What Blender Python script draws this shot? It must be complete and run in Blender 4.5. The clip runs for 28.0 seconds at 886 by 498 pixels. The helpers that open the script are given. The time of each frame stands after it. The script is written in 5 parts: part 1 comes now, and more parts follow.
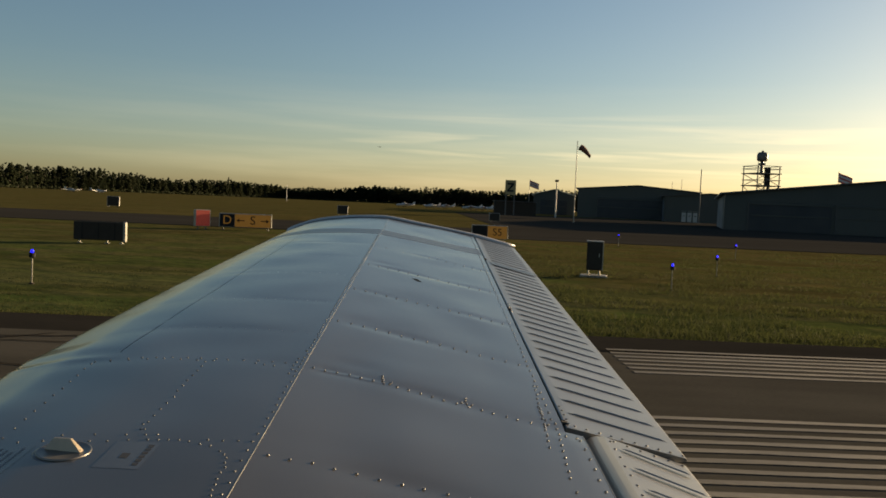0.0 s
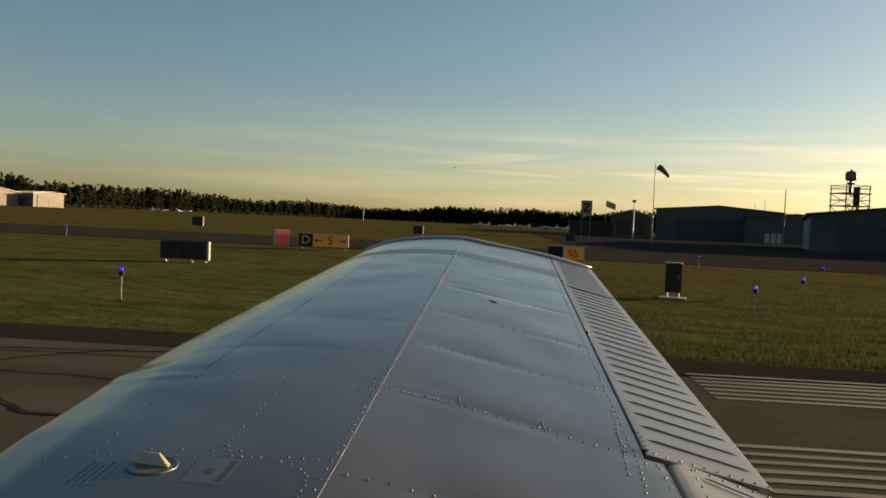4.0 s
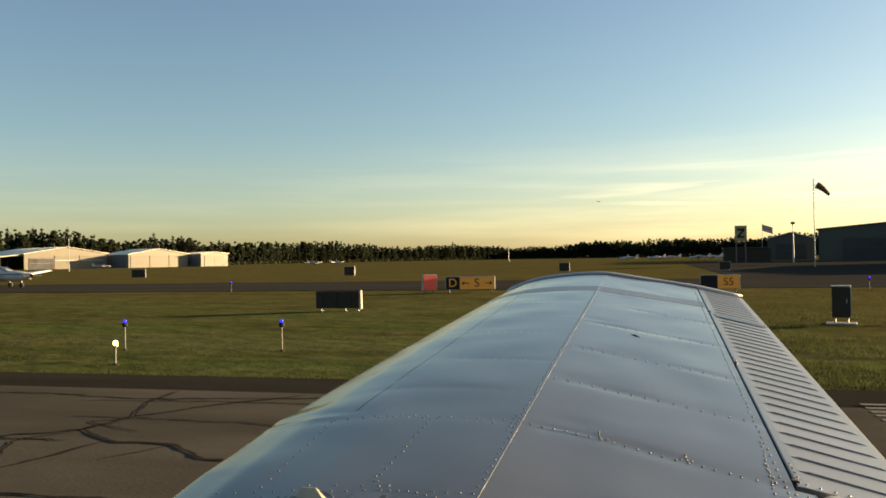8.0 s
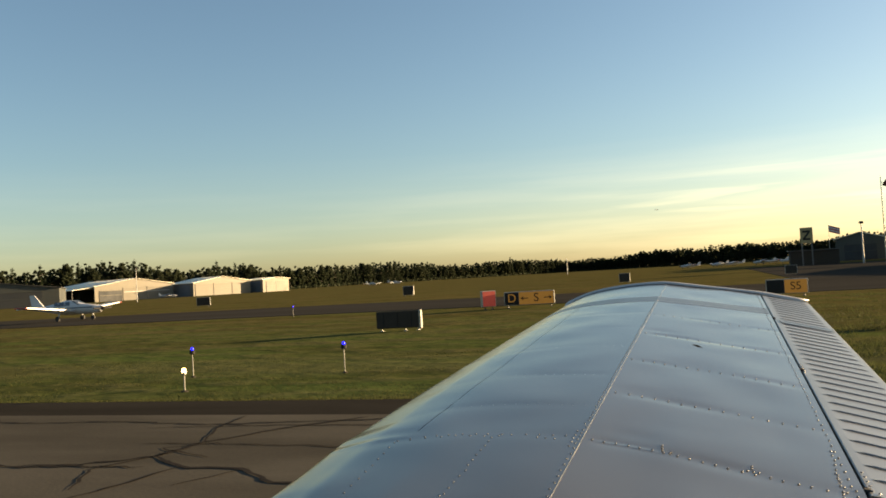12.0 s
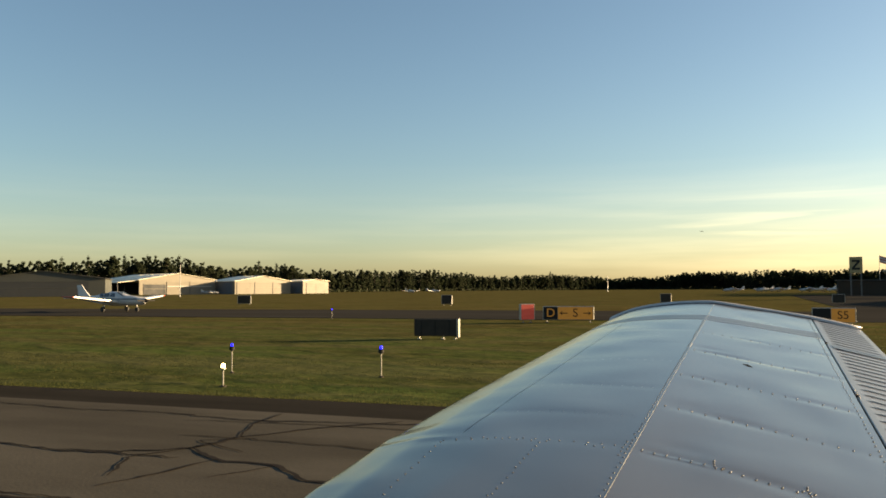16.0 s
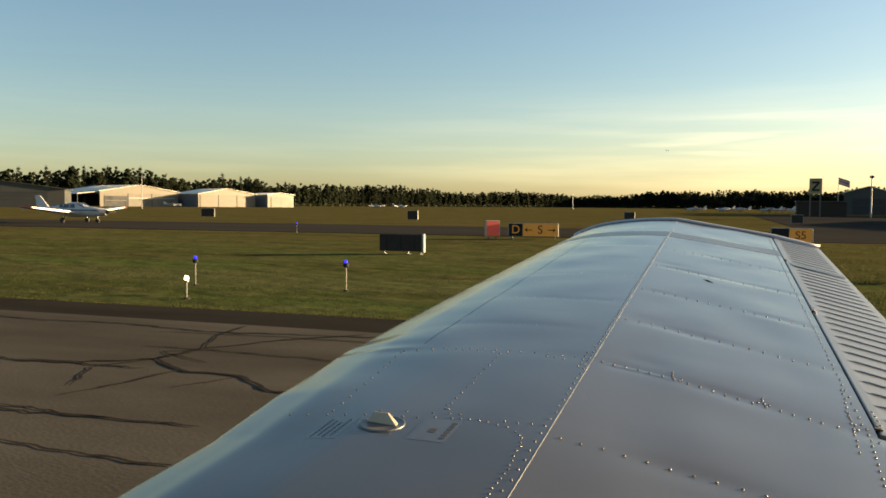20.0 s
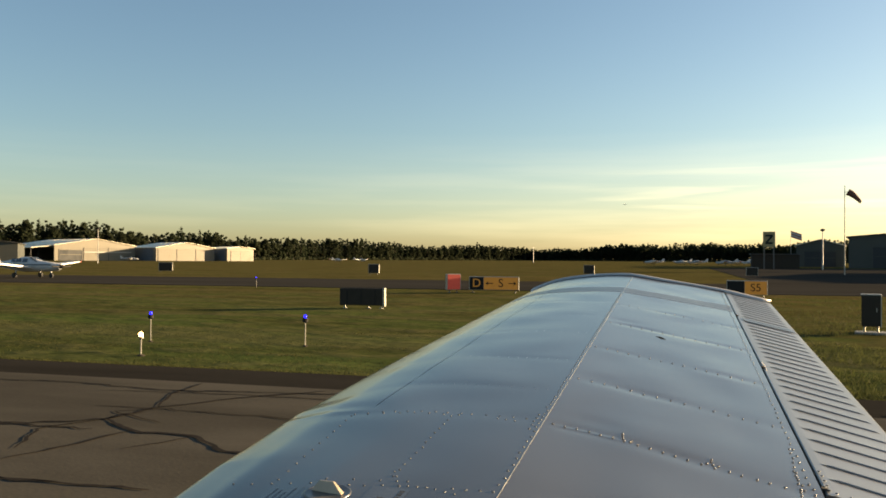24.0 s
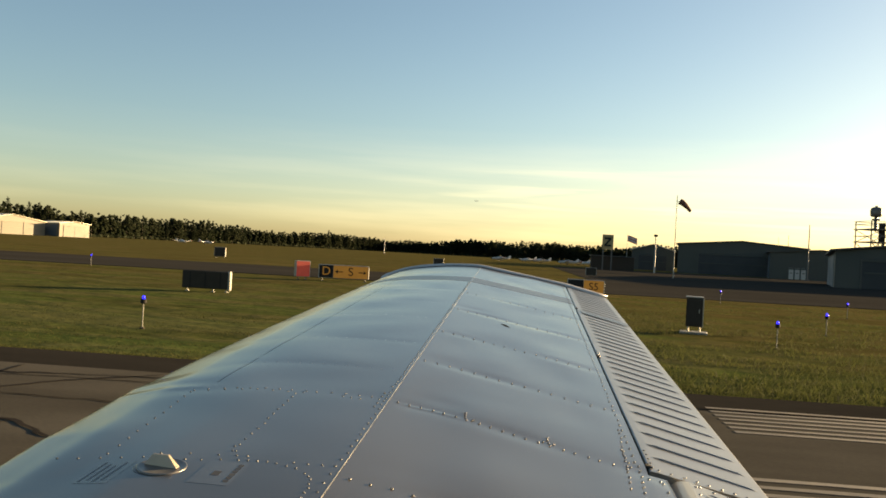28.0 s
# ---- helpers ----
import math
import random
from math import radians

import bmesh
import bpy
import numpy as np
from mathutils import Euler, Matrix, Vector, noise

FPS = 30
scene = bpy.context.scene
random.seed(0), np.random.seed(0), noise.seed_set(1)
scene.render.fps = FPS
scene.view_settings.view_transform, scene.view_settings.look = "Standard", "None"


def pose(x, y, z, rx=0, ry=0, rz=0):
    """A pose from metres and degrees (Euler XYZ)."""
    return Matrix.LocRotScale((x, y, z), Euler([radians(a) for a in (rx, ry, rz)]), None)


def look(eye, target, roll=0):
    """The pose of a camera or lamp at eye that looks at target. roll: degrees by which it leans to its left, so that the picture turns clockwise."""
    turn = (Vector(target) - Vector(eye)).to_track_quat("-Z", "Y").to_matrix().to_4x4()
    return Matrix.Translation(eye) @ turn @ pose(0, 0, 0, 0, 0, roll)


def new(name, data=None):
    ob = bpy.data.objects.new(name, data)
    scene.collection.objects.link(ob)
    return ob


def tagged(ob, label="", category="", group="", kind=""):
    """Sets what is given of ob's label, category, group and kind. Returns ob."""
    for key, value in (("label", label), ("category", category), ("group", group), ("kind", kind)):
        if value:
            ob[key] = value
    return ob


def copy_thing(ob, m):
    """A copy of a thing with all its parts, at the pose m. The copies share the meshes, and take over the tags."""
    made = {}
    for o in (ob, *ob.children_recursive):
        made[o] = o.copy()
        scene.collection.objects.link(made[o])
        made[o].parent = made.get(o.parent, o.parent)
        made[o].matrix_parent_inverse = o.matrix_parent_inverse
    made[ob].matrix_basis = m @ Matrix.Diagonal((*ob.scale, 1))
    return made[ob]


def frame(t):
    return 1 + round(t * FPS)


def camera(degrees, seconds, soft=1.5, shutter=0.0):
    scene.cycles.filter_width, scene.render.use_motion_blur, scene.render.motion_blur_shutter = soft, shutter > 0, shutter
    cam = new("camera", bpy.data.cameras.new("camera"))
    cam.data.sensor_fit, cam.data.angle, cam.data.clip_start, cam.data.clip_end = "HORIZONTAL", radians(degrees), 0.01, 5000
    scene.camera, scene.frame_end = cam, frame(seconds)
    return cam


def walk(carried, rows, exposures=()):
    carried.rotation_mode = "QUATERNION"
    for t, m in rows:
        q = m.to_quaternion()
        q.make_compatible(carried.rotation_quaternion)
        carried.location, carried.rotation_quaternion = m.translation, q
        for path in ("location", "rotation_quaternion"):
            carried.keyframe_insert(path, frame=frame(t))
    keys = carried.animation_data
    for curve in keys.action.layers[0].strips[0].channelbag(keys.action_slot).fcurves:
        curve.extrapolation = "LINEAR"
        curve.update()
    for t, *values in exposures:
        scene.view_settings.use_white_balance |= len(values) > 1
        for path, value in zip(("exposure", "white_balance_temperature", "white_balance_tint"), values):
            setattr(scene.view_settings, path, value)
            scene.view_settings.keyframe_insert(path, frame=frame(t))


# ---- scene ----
# ------------------------------------------------------------------ camera
cam = camera(56.4, 28.0, soft=1.7)
walk(cam, [
    (0, pose(-0.015, 0.058, 1.709, 86.90, -2.51, -1.00)),
    (0.5, pose(-0.013, 0.057, 1.709, 87.04, -2.33, -0.98)),
    (1, pose(-0.015, 0.061, 1.709, 86.97, -2.46, -1.01)),
    (1.5, pose(-0.011, 0.045, 1.709, 87.18, -2.31, -0.67)),
    (2, pose(-0.014, 0.037, 1.710, 87.70, -2.18, 0.32)),
    (2.5, pose(-0.010, 0.048, 1.708, 87.99, -2.16, 0.92)),
    (4.5, pose(-0.022, 0.053, 1.714, 88.21, -2.66, 4.77)),
    (5, pose(-0.006, 0.014, 1.709, 88.60, -2.19, 5.29)),
    (5.5, pose(-0.006, 0.012, 1.707, 88.59, -1.12, 9.56)),
    (6, pose(0.021, -0.019, 1.712, 89.39, 0.07, 13.36)),
    (6.5, pose(0.020, -0.010, 1.705, 90.08, 0.29, 13.87)),
    (7, pose(0.022, -0.009, 1.711, 90.16, -0.83, 13.50)),
    (7.5, pose(0.011, 0.000, 1.699, 89.19, -1.90, 13.17)),
    (8, pose(0.023, -0.014, 1.718, 90.69, 0.92, 14.25)),
    (8.5, pose(0.031, -0.036, 1.722, 91.89, 2.19, 16.72)),
    (9, pose(0.026, -0.052, 1.719, 91.65, 1.49, 18.39)),
    (9.5, pose(0.025, -0.046, 1.715, 91.74, 1.37, 18.64)),
    (10, pose(0.027, -0.040, 1.716, 91.97, 1.63, 18.63)),
    (10.5, pose(0.025, -0.053, 1.717, 91.17, 1.32, 19.12)),
    (11, pose(0.017, -0.040, 1.711, 90.73, 0.00, 18.37)),
    (11.5, pose(0.017, -0.047, 1.711, 90.94, 0.68, 18.03)),
    (12, pose(0.038, -0.033, 1.724, 92.01, 3.33, 18.28)),
    (12.5, pose(0.015, -0.037, 1.712, 92.25, 1.63, 17.68)),
    (14.5, pose(-0.019, 0.030, 1.700, 93.29, -0.60, 15.59)),
    (15, pose(-0.016, -0.021, 1.688, 93.50, -1.88, 19.22)),
    (15.5, pose(0.000, -0.030, 1.693, 93.31, -0.12, 20.84)),
    (16, pose(0.001, -0.038, 1.701, 92.79, 0.33, 20.96)),
    (16.5, pose(0.001, -0.012, 1.693, 91.65, 1.02, 19.49)),
    (17, pose(-0.005, 0.002, 1.692, 91.02, 2.34, 17.30)),
    (17.5, pose(-0.006, -0.000, 1.692, 90.74, 1.50, 17.54)),
    (18, pose(0.000, -0.003, 1.695, 90.89, 2.27, 18.57)),
    (18.5, pose(0.009, -0.008, 1.702, 90.71, 3.76, 18.48)),
    (19, pose(0.010, -0.015, 1.700, 90.47, 3.00, 19.35)),
    (19.5, pose(-0.005, 0.000, 1.692, 89.04, 1.49, 19.19)),
    (20, pose(-0.007, 0.004, 1.688, 86.96, -0.46, 18.61)),
    (20.5, pose(-0.012, 0.017, 1.683, 86.52, -0.95, 18.13)),
    (21, pose(-0.011, 0.008, 1.688, 87.03, -2.10, 19.35)),
    (21.5, pose(-0.019, 0.002, 1.675, 86.77, -3.72, 19.08)),
    (22, pose(-0.012, 0.004, 1.685, 89.73, -1.73, 17.66)),
    (22.5, pose(0.000, -0.001, 1.692, 90.83, 1.59, 17.83)),
    (24.5, pose(0.017, 0.014, 1.708, 90.81, -0.73, 15.59)),
    (25, pose(0.010, 0.003, 1.688, 92.07, -2.67, 17.63)),
    (25.5, pose(0.016, -0.003, 1.702, 92.22, -1.33, 17.77)),
    (26, pose(0.027, 0.008, 1.707, 93.49, 1.53, 16.99)),
    (26.5, pose(0.029, 0.001, 1.708, 94.53, 0.40, 16.80)),
    (27, pose(0.022, -0.010, 1.702, 94.06, -2.30, 17.16)),
    (27.5, pose(0.000, -0.008, 1.680, 90.14, -5.09, 16.23)),
    (28, pose(0.012, 0.016, 1.680, 90.30, -3.08, 5.63)),
], exposures=[(0, 1.22, 7900, 11), (2.5, 1.22, 7900, 11), (5, 1.53, 8300, 11), (6, 1.92, 8480, 11), (8, 1.97, 8340, 11), (12.5, 2.05, 8230, 11), (15, 2.01, 8180, 11), (17, 2.03, 8180, 11), (20, 2.05, 8210, 11), (22, 2.09, 8160, 11), (25, 2.02, 8210, 11), (28, 2.08, 8850, 11)])

# ------------------------------------------------------------------ world and sun
SUN_AZ, SUN_EL = 56.0, 7.2       # degrees from +y towards +x, and above the horizon
world = bpy.data.worlds.new("evening_sky")
scene.world = world
world.use_nodes = True
wn, wl = world.node_tree.nodes, world.node_tree.links
wn.clear()
sky = wn.new("ShaderNodeTexSky")
sky.sky_type, sky.sun_disc = "NISHITA", False
sky.sun_elevation, sky.sun_rotation = radians(SUN_EL), radians(SUN_AZ)
sky.air_density, sky.dust_density, sky.ozone_density = 0.94, 1.0, 2.9
coord = wn.new("ShaderNodeTexCoord")
stretch = wn.new("ShaderNodeMapping")
stretch.inputs["Scale"].default_value = (2.2, 2.2, 34.0)
wisps = wn.new("ShaderNodeTexNoise")
wisps.inputs["Scale"].default_value, wisps.inputs["Detail"].default_value = 1.6, 5.0
wisp_ramp = wn.new("ShaderNodeValToRGB")
wisp_ramp.color_ramp.elements[0].position, wisp_ramp.color_ramp.elements[1].position = 0.45, 0.66
split = wn.new("ShaderNodeSeparateXYZ")
low = wn.new("ShaderNodeMapRange")
low.inputs["From Min"].default_value, low.inputs["From Max"].default_value = -0.02, 0.03
high = wn.new("ShaderNodeMapRange")
high.inputs["From Min"].default_value, high.inputs["From Max"].default_value = 0.15, 0.03
both = wn.new("ShaderNodeMath")
both.operation = "MULTIPLY"
cover = wn.new("ShaderNodeMath")
cover.operation = "MULTIPLY"
thin = wn.new("ShaderNodeMath")
thin.operation = "MULTIPLY"
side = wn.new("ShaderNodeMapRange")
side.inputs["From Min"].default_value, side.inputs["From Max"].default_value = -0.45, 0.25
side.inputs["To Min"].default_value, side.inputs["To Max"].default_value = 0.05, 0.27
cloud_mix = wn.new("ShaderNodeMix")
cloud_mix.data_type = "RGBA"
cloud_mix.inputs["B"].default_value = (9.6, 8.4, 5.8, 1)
background = wn.new("ShaderNodeBackground")
background.inputs["Strength"].default_value = 0.067
world_out = wn.new("ShaderNodeOutputWorld")
wl.new(coord.outputs["Generated"], stretch.inputs["Vector"])
wl.new(stretch.outputs["Vector"], wisps.inputs["Vector"])
wl.new(wisps.outputs["Fac"], wisp_ramp.inputs["Fac"])
wl.new(coord.outputs["Generated"], split.inputs["Vector"])
wl.new(split.outputs["Z"], low.inputs["Value"])
wl.new(split.outputs["Z"], high.inputs["Value"])
wl.new(low.outputs["Result"], both.inputs[0])
wl.new(high.outputs["Result"], both.inputs[1])
wl.new(both.outputs["Value"], cover.inputs[0])
horizon_glow = wn.new("ShaderNodeMapRange")          # horizon glow painted into the sky, stronger towards +x, thicker where the wisps are
horizon_glow.inputs["To Min"].default_value, horizon_glow.inputs["To Max"].default_value = 0.45, 1.0
wl.new(wisp_ramp.outputs["Color"], horizon_glow.inputs["Value"])
wl.new(horizon_glow.outputs["Result"], cover.inputs[1])
wl.new(cover.outputs["Value"], thin.inputs[0])
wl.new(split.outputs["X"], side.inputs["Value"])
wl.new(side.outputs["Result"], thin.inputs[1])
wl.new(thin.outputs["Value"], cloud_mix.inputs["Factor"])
wl.new(sky.outputs["Color"], cloud_mix.inputs["A"])
# thin lit streaks of cloud low over the sunward horizon
slant = wn.new("ShaderNodeMapping")
slant.inputs["Rotation"].default_value, slant.inputs["Scale"].default_value = (0.0, radians(3.0), 0.0), (2.6, 2.6, 62.0)
streaks = wn.new("ShaderNodeTexNoise")
streaks.inputs["Scale"].default_value, streaks.inputs["Detail"].default_value, streaks.inputs["Distortion"].default_value = 1.1, 6.0, 0.5
streak_cut = wn.new("ShaderNodeMapRange")
streak_cut.inputs["From Min"].default_value, streak_cut.inputs["From Max"].default_value = 0.50, 0.72
streak_low, streak_high, streak_side = (wn.new("ShaderNodeMapRange") for _ in range(3))
streak_low.inputs["From Min"].default_value, streak_low.inputs["From Max"].default_value = 0.035, 0.060
streak_high.inputs["From Min"].default_value, streak_high.inputs["From Max"].default_value = 0.118, 0.070
streak_side.inputs["From Min"].default_value, streak_side.inputs["From Max"].default_value, streak_side.inputs["To Max"].default_value = -0.20, 0.30, 0.42
wl.new(coord.outputs["Generated"], slant.inputs["Vector"])
wl.new(slant.outputs["Vector"], streaks.inputs["Vector"])
wl.new(streaks.outputs["Fac"], streak_cut.inputs["Value"])
wl.new(split.outputs["Z"], streak_low.inputs["Value"])
wl.new(split.outputs["Z"], streak_high.inputs["Value"])
wl.new(split.outputs["X"], streak_side.inputs["Value"])
amount = streak_cut.outputs["Result"]
for limit in (streak_low, streak_high, streak_side):
    times = wn.new("ShaderNodeMath")
    times.operation = "MULTIPLY"
    wl.new(amount, times.inputs[0])
    wl.new(limit.outputs["Result"], times.inputs[1])
    amount = times.outputs["Value"]
streak_mix = wn.new("ShaderNodeMix")
streak_mix.data_type = "RGBA"
streak_mix.inputs["B"].default_value = (12.5, 10.4, 6.8, 1)
wl.new(amount, streak_mix.inputs["Factor"])
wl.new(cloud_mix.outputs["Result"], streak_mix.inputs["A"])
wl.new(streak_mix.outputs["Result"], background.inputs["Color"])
wl.new(background.outputs["Background"], world_out.inputs["Surface"])

sun_lamp = new("sun", bpy.data.lights.new("sun", "SUN"))
sun_lamp.data.energy, sun_lamp.data.angle, sun_lamp.data.color = 5.0, radians(0.6), (1.0, 0.79, 0.53)
SUN_WAY = Vector((math.sin(radians(SUN_AZ)) * math.cos(radians(SUN_EL)), math.cos(radians(SUN_AZ)) * math.cos(radians(SUN_EL)), math.sin(radians(SUN_EL))))
sun_lamp.matrix_world = look(SUN_WAY * 60, (0, 0, 0))


# ------------------------------------------------------------------ materials
def material(name, colour, rough=0.6, metal=0.0, dark=0.7, scale=4.0, fine=60.0, bump=0.15, squeeze=(1, 1, 1), second=None, vary=0.0, gloss=0.5, speck=None, detail=6):
    """A worn surface: two scales of noise between colour and a darker or second tone, with a fine relief."""
    m = bpy.data.materials.new(name)
    m.use_nodes = True
    n, l = m.node_tree.nodes, m.node_tree.links
    b = n["Principled BSDF"]
    b.inputs["Roughness"].default_value, b.inputs["Metallic"].default_value = rough, metal
    b.inputs["Specular IOR Level"].default_value = gloss
    tc, mp = n.new("ShaderNodeTexCoord"), n.new("ShaderNodeMapping")
    mp.inputs["Scale"].default_value = squeeze
    l.new(tc.outputs["Object"], mp.inputs["Vector"])
    big, small = n.new("ShaderNodeTexNoise"), n.new("ShaderNodeTexNoise")
    big.inputs["Scale"].default_value, big.inputs["Detail"].default_value = scale, detail
    small.inputs["Scale"].default_value, small.inputs["Detail"].default_value = fine, 4
    for tex in (big, small):
        l.new(mp.outputs["Vector"], tex.inputs["Vector"])
    ramp = n.new("ShaderNodeValToRGB")
    ramp.color_ramp.interpolation = "EASE"
    ramp.color_ramp.elements[0].position, ramp.color_ramp.elements[1].position = 0.30, 0.70
    other = second or tuple(v * dark for v in colour)
    ramp.color_ramp.elements[0].color, ramp.color_ramp.elements[1].color = (*other, 1), (*colour, 1)
    l.new(big.outputs["Fac"], ramp.inputs["Fac"])
    grain = n.new("ShaderNodeMapRange")
    deep = 0.5 * (1 - dark) if speck is None else speck
    grain.inputs["To Min"].default_value, grain.inputs["To Max"].default_value = 1 - deep, 1 + deep
    l.new(small.outputs["Fac"], grain.inputs["Value"])
    mul = n.new("ShaderNodeMix")
    mul.data_type, mul.blend_type = "RGBA", "MULTIPLY"
    mul.inputs["Factor"].default_value = 1.0
    l.new(ramp.outputs["Color"], mul.inputs["A"])
    l.new(grain.outputs["Result"], mul.inputs["B"])
    last = mul.outputs["Result"]
    if vary:
        info, hue = n.new("ShaderNodeObjectInfo"), n.new("ShaderNodeHueSaturation")
        rng = n.new("ShaderNodeMapRange")
        rng.inputs["To Min"].default_value, rng.inputs["To Max"].default_value = 1 - vary, 1 + vary
        l.new(info.outputs["Random"], rng.inputs["Value"])
        l.new(rng.outputs["Result"], hue.inputs["Value"])
        l.new(last, hue.inputs["Color"])
        last = hue.outputs["Color"]
    l.new(last, b.inputs["Base Color"])
    wear = n.new("ShaderNodeMapRange")
    wear.inputs["From Min"].default_value, wear.inputs["From Max"].default_value = 0.3, 0.7
    wear.inputs["To Min"].default_value, wear.inputs["To Max"].default_value = max(0.05, rough * 0.8), min(1.0, rough * 1.25)
    l.new(big.outputs["Fac"], wear.inputs["Value"])
    if bump:
        l.new(wear.outputs["Result"], b.inputs["Roughness"])
        bp = n.new("ShaderNodeBump")
        bp.inputs["Strength"].default_value, bp.inputs["Distance"].default_value = bump, 0.01
        l.new(small.outputs["Fac"], bp.inputs["Height"])
        l.new(bp.outputs["Normal"], b.inputs["Normal"])
    return m


def glowing(name, colour, strength):
    m = material(name, colour, 0.3)
    b = m.node_tree.nodes["Principled BSDF"]
    b.inputs["Emission Color"].default_value, b.inputs["Emission Strength"].default_value = (*colour, 1), strength
    return m


def grass_material(name):
    """Mown turf: long bands, patches and fine clumps of green, brown and straw."""
    m = bpy.data.materials.new(name)
    m.use_nodes = True
    n, l = m.node_tree.nodes, m.node_tree.links
    b = n["Principled BSDF"]
    b.inputs["Roughness"].default_value, b.inputs["Specular IOR Level"].default_value = 1.0, 0.0
    tc = n.new("ShaderNodeTexCoord")
    layers = []
    for squeeze, scale, detail in (((0.03, 0.42, 1), 1.0, 5), ((0.18, 0.40, 1), 0.7, 6), ((0.6, 1.0, 1), 1.3, 7), ((2, 2.6, 1), 3.0, 5)):
        mp, tex = n.new("ShaderNodeMapping"), n.new("ShaderNodeTexNoise")
        mp.inputs["Scale"].default_value = squeeze
        tex.inputs["Scale"].default_value, tex.inputs["Detail"].default_value = scale, detail
        l.new(tc.outputs["Object"], mp.inputs["Vector"])
        l.new(mp.outputs["Vector"], tex.inputs["Vector"])
        layers.append(tex.outputs["Fac"])
    ramp = n.new("ShaderNodeValToRGB")
    ramp.color_ramp.elements[0].position, ramp.color_ramp.elements[1].position = 0.40, 0.60
    ramp.color_ramp.elements[0].color, ramp.color_ramp.elements[1].color = (0.064, 0.088, 0.026, 1), (0.088, 0.090, 0.036, 1)
    l.new(layers[0], ramp.inputs["Fac"])
    last = ramp.outputs["Color"]
    for fac, colour, lo, hi, most in ((layers[1], (0.052, 0.056, 0.020), 0.45, 0.60, 0.75), (layers[2], (0.112, 0.106, 0.046), 0.48, 0.64, 0.55), (layers[3], (0.036, 0.042, 0.014), 0.46, 0.62, 0.5)):
        rng, mix = n.new("ShaderNodeMapRange"), n.new("ShaderNodeMix")
        rng.inputs["From Min"].default_value, rng.inputs["From Max"].default_value, rng.inputs["To Max"].default_value = lo, hi, most
        mix.data_type = "RGBA"
        mix.inputs["B"].default_value = (*colour, 1)
        l.new(fac, rng.inputs["Value"])
        l.new(rng.outputs["Result"], mix.inputs["Factor"])
        l.new(last, mix.inputs["A"])
        last = mix.outputs["Result"]
    # watered green near the runway, drier and straw-coloured farther out
    axes, drift, far, dry = n.new("ShaderNodeSeparateXYZ"), n.new("ShaderNodeMath"), n.new("ShaderNodeMapRange"), n.new("ShaderNodeMix")
    drift.operation = "MULTIPLY_ADD"
    drift.inputs[1].default_value = 26.0
    far.inputs["From Min"].default_value, far.inputs["From Max"].default_value = 26.0, 62.0
    far.inputs["To Max"].default_value = 0.75
    dry.data_type, dry.blend_type = "RGBA", "MULTIPLY"
    dry.inputs["B"].default_value = (1.32, 0.93, 0.92, 1)
    l.new(tc.outputs["Object"], axes.inputs["Vector"])
    l.new(layers[1], drift.inputs[0])
    aside, sum_xy = n.new("ShaderNodeMapRange"), n.new("ShaderNodeMath")
    aside.inputs["From Min"].default_value, aside.inputs["From Max"].default_value, aside.inputs["To Max"].default_value = -2.0, 12.0, 30.0
    l.new(axes.outputs["X"], aside.inputs["Value"])
    l.new(axes.outputs["Y"], sum_xy.inputs[0])
    l.new(aside.outputs["Result"], sum_xy.inputs[1])
    l.new(sum_xy.outputs["Value"], drift.inputs[2])
    l.new(drift.outputs["Value"], far.inputs["Value"])
    l.new(far.outputs["Result"], dry.inputs["Factor"])
    l.new(last, dry.inputs["A"])
    l.new(dry.outputs["Result"], b.inputs["Base Color"])
    bp = n.new("ShaderNodeBump")
    bp.inputs["Strength"].default_value, bp.inputs["Distance"].default_value = 0.8, 0.10
    l.new(layers[2], bp.inputs["Height"])
    l.new(bp.outputs["Normal"], b.inputs["Normal"])
    return m


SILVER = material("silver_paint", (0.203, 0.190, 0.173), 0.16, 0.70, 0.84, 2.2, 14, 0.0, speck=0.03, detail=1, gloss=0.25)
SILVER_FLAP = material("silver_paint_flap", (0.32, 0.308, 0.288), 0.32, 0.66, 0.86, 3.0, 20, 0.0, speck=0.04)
# paler silver: the light on the tip's rim is put into the colour
LIT_TIP = material("lit_tip_silver", (0.50, 0.485, 0.455), 0.38, 0.3, 0.85, 4, 50, 0.01)
RIVET = material("rivet_metal", (0.17, 0.167, 0.162), 0.42, 0.7, 0.7, 30, 200, 0.02)
# slightly paler than the skin: sunlight on sheet edges put into the colour
LIT_EDGE = material("lit_lap_edge", (0.22, 0.215, 0.205), 0.35, 0.6, 0.55, 9, 90, 0.03)
DARK_GREY = material("dark_grey_mark", (0.115, 0.115, 0.120), 0.30, 0.50, 0.9, 3, 14, 0.0, speck=0.04)
SLOT = material("slot_dark", (0.02, 0.02, 0.02), 1.0, 0, 0.8, gloss=0.0)
DECAL = material("worn_decal", (0.216, 0.205, 0.188), 0.22, 0.66, 0.85, 20, 100, 0.02)
FADED = material("faded_ink", (0.20, 0.205, 0.21), 0.5, 0.6, 0.7, 40, 120, 0.02)
CAP = material("cap_metal", (0.20, 0.192, 0.182), 0.35, 0.7, 0.8, 20, 120, 0.03)
INK = material("decal_ink", (0.05, 0.05, 0.05), 0.6, 0, 0.7, 40, 120, 0.02)
TAB = material("ivory_tab", (0.40, 0.33, 0.245), 0.45, 0, 0.85, 30, 100, 0.03)
RUBBER = material("tyre_rubber", (0.03, 0.03, 0.03), 0.8, 0, 0.8)
GRASS = grass_material("mown_grass")
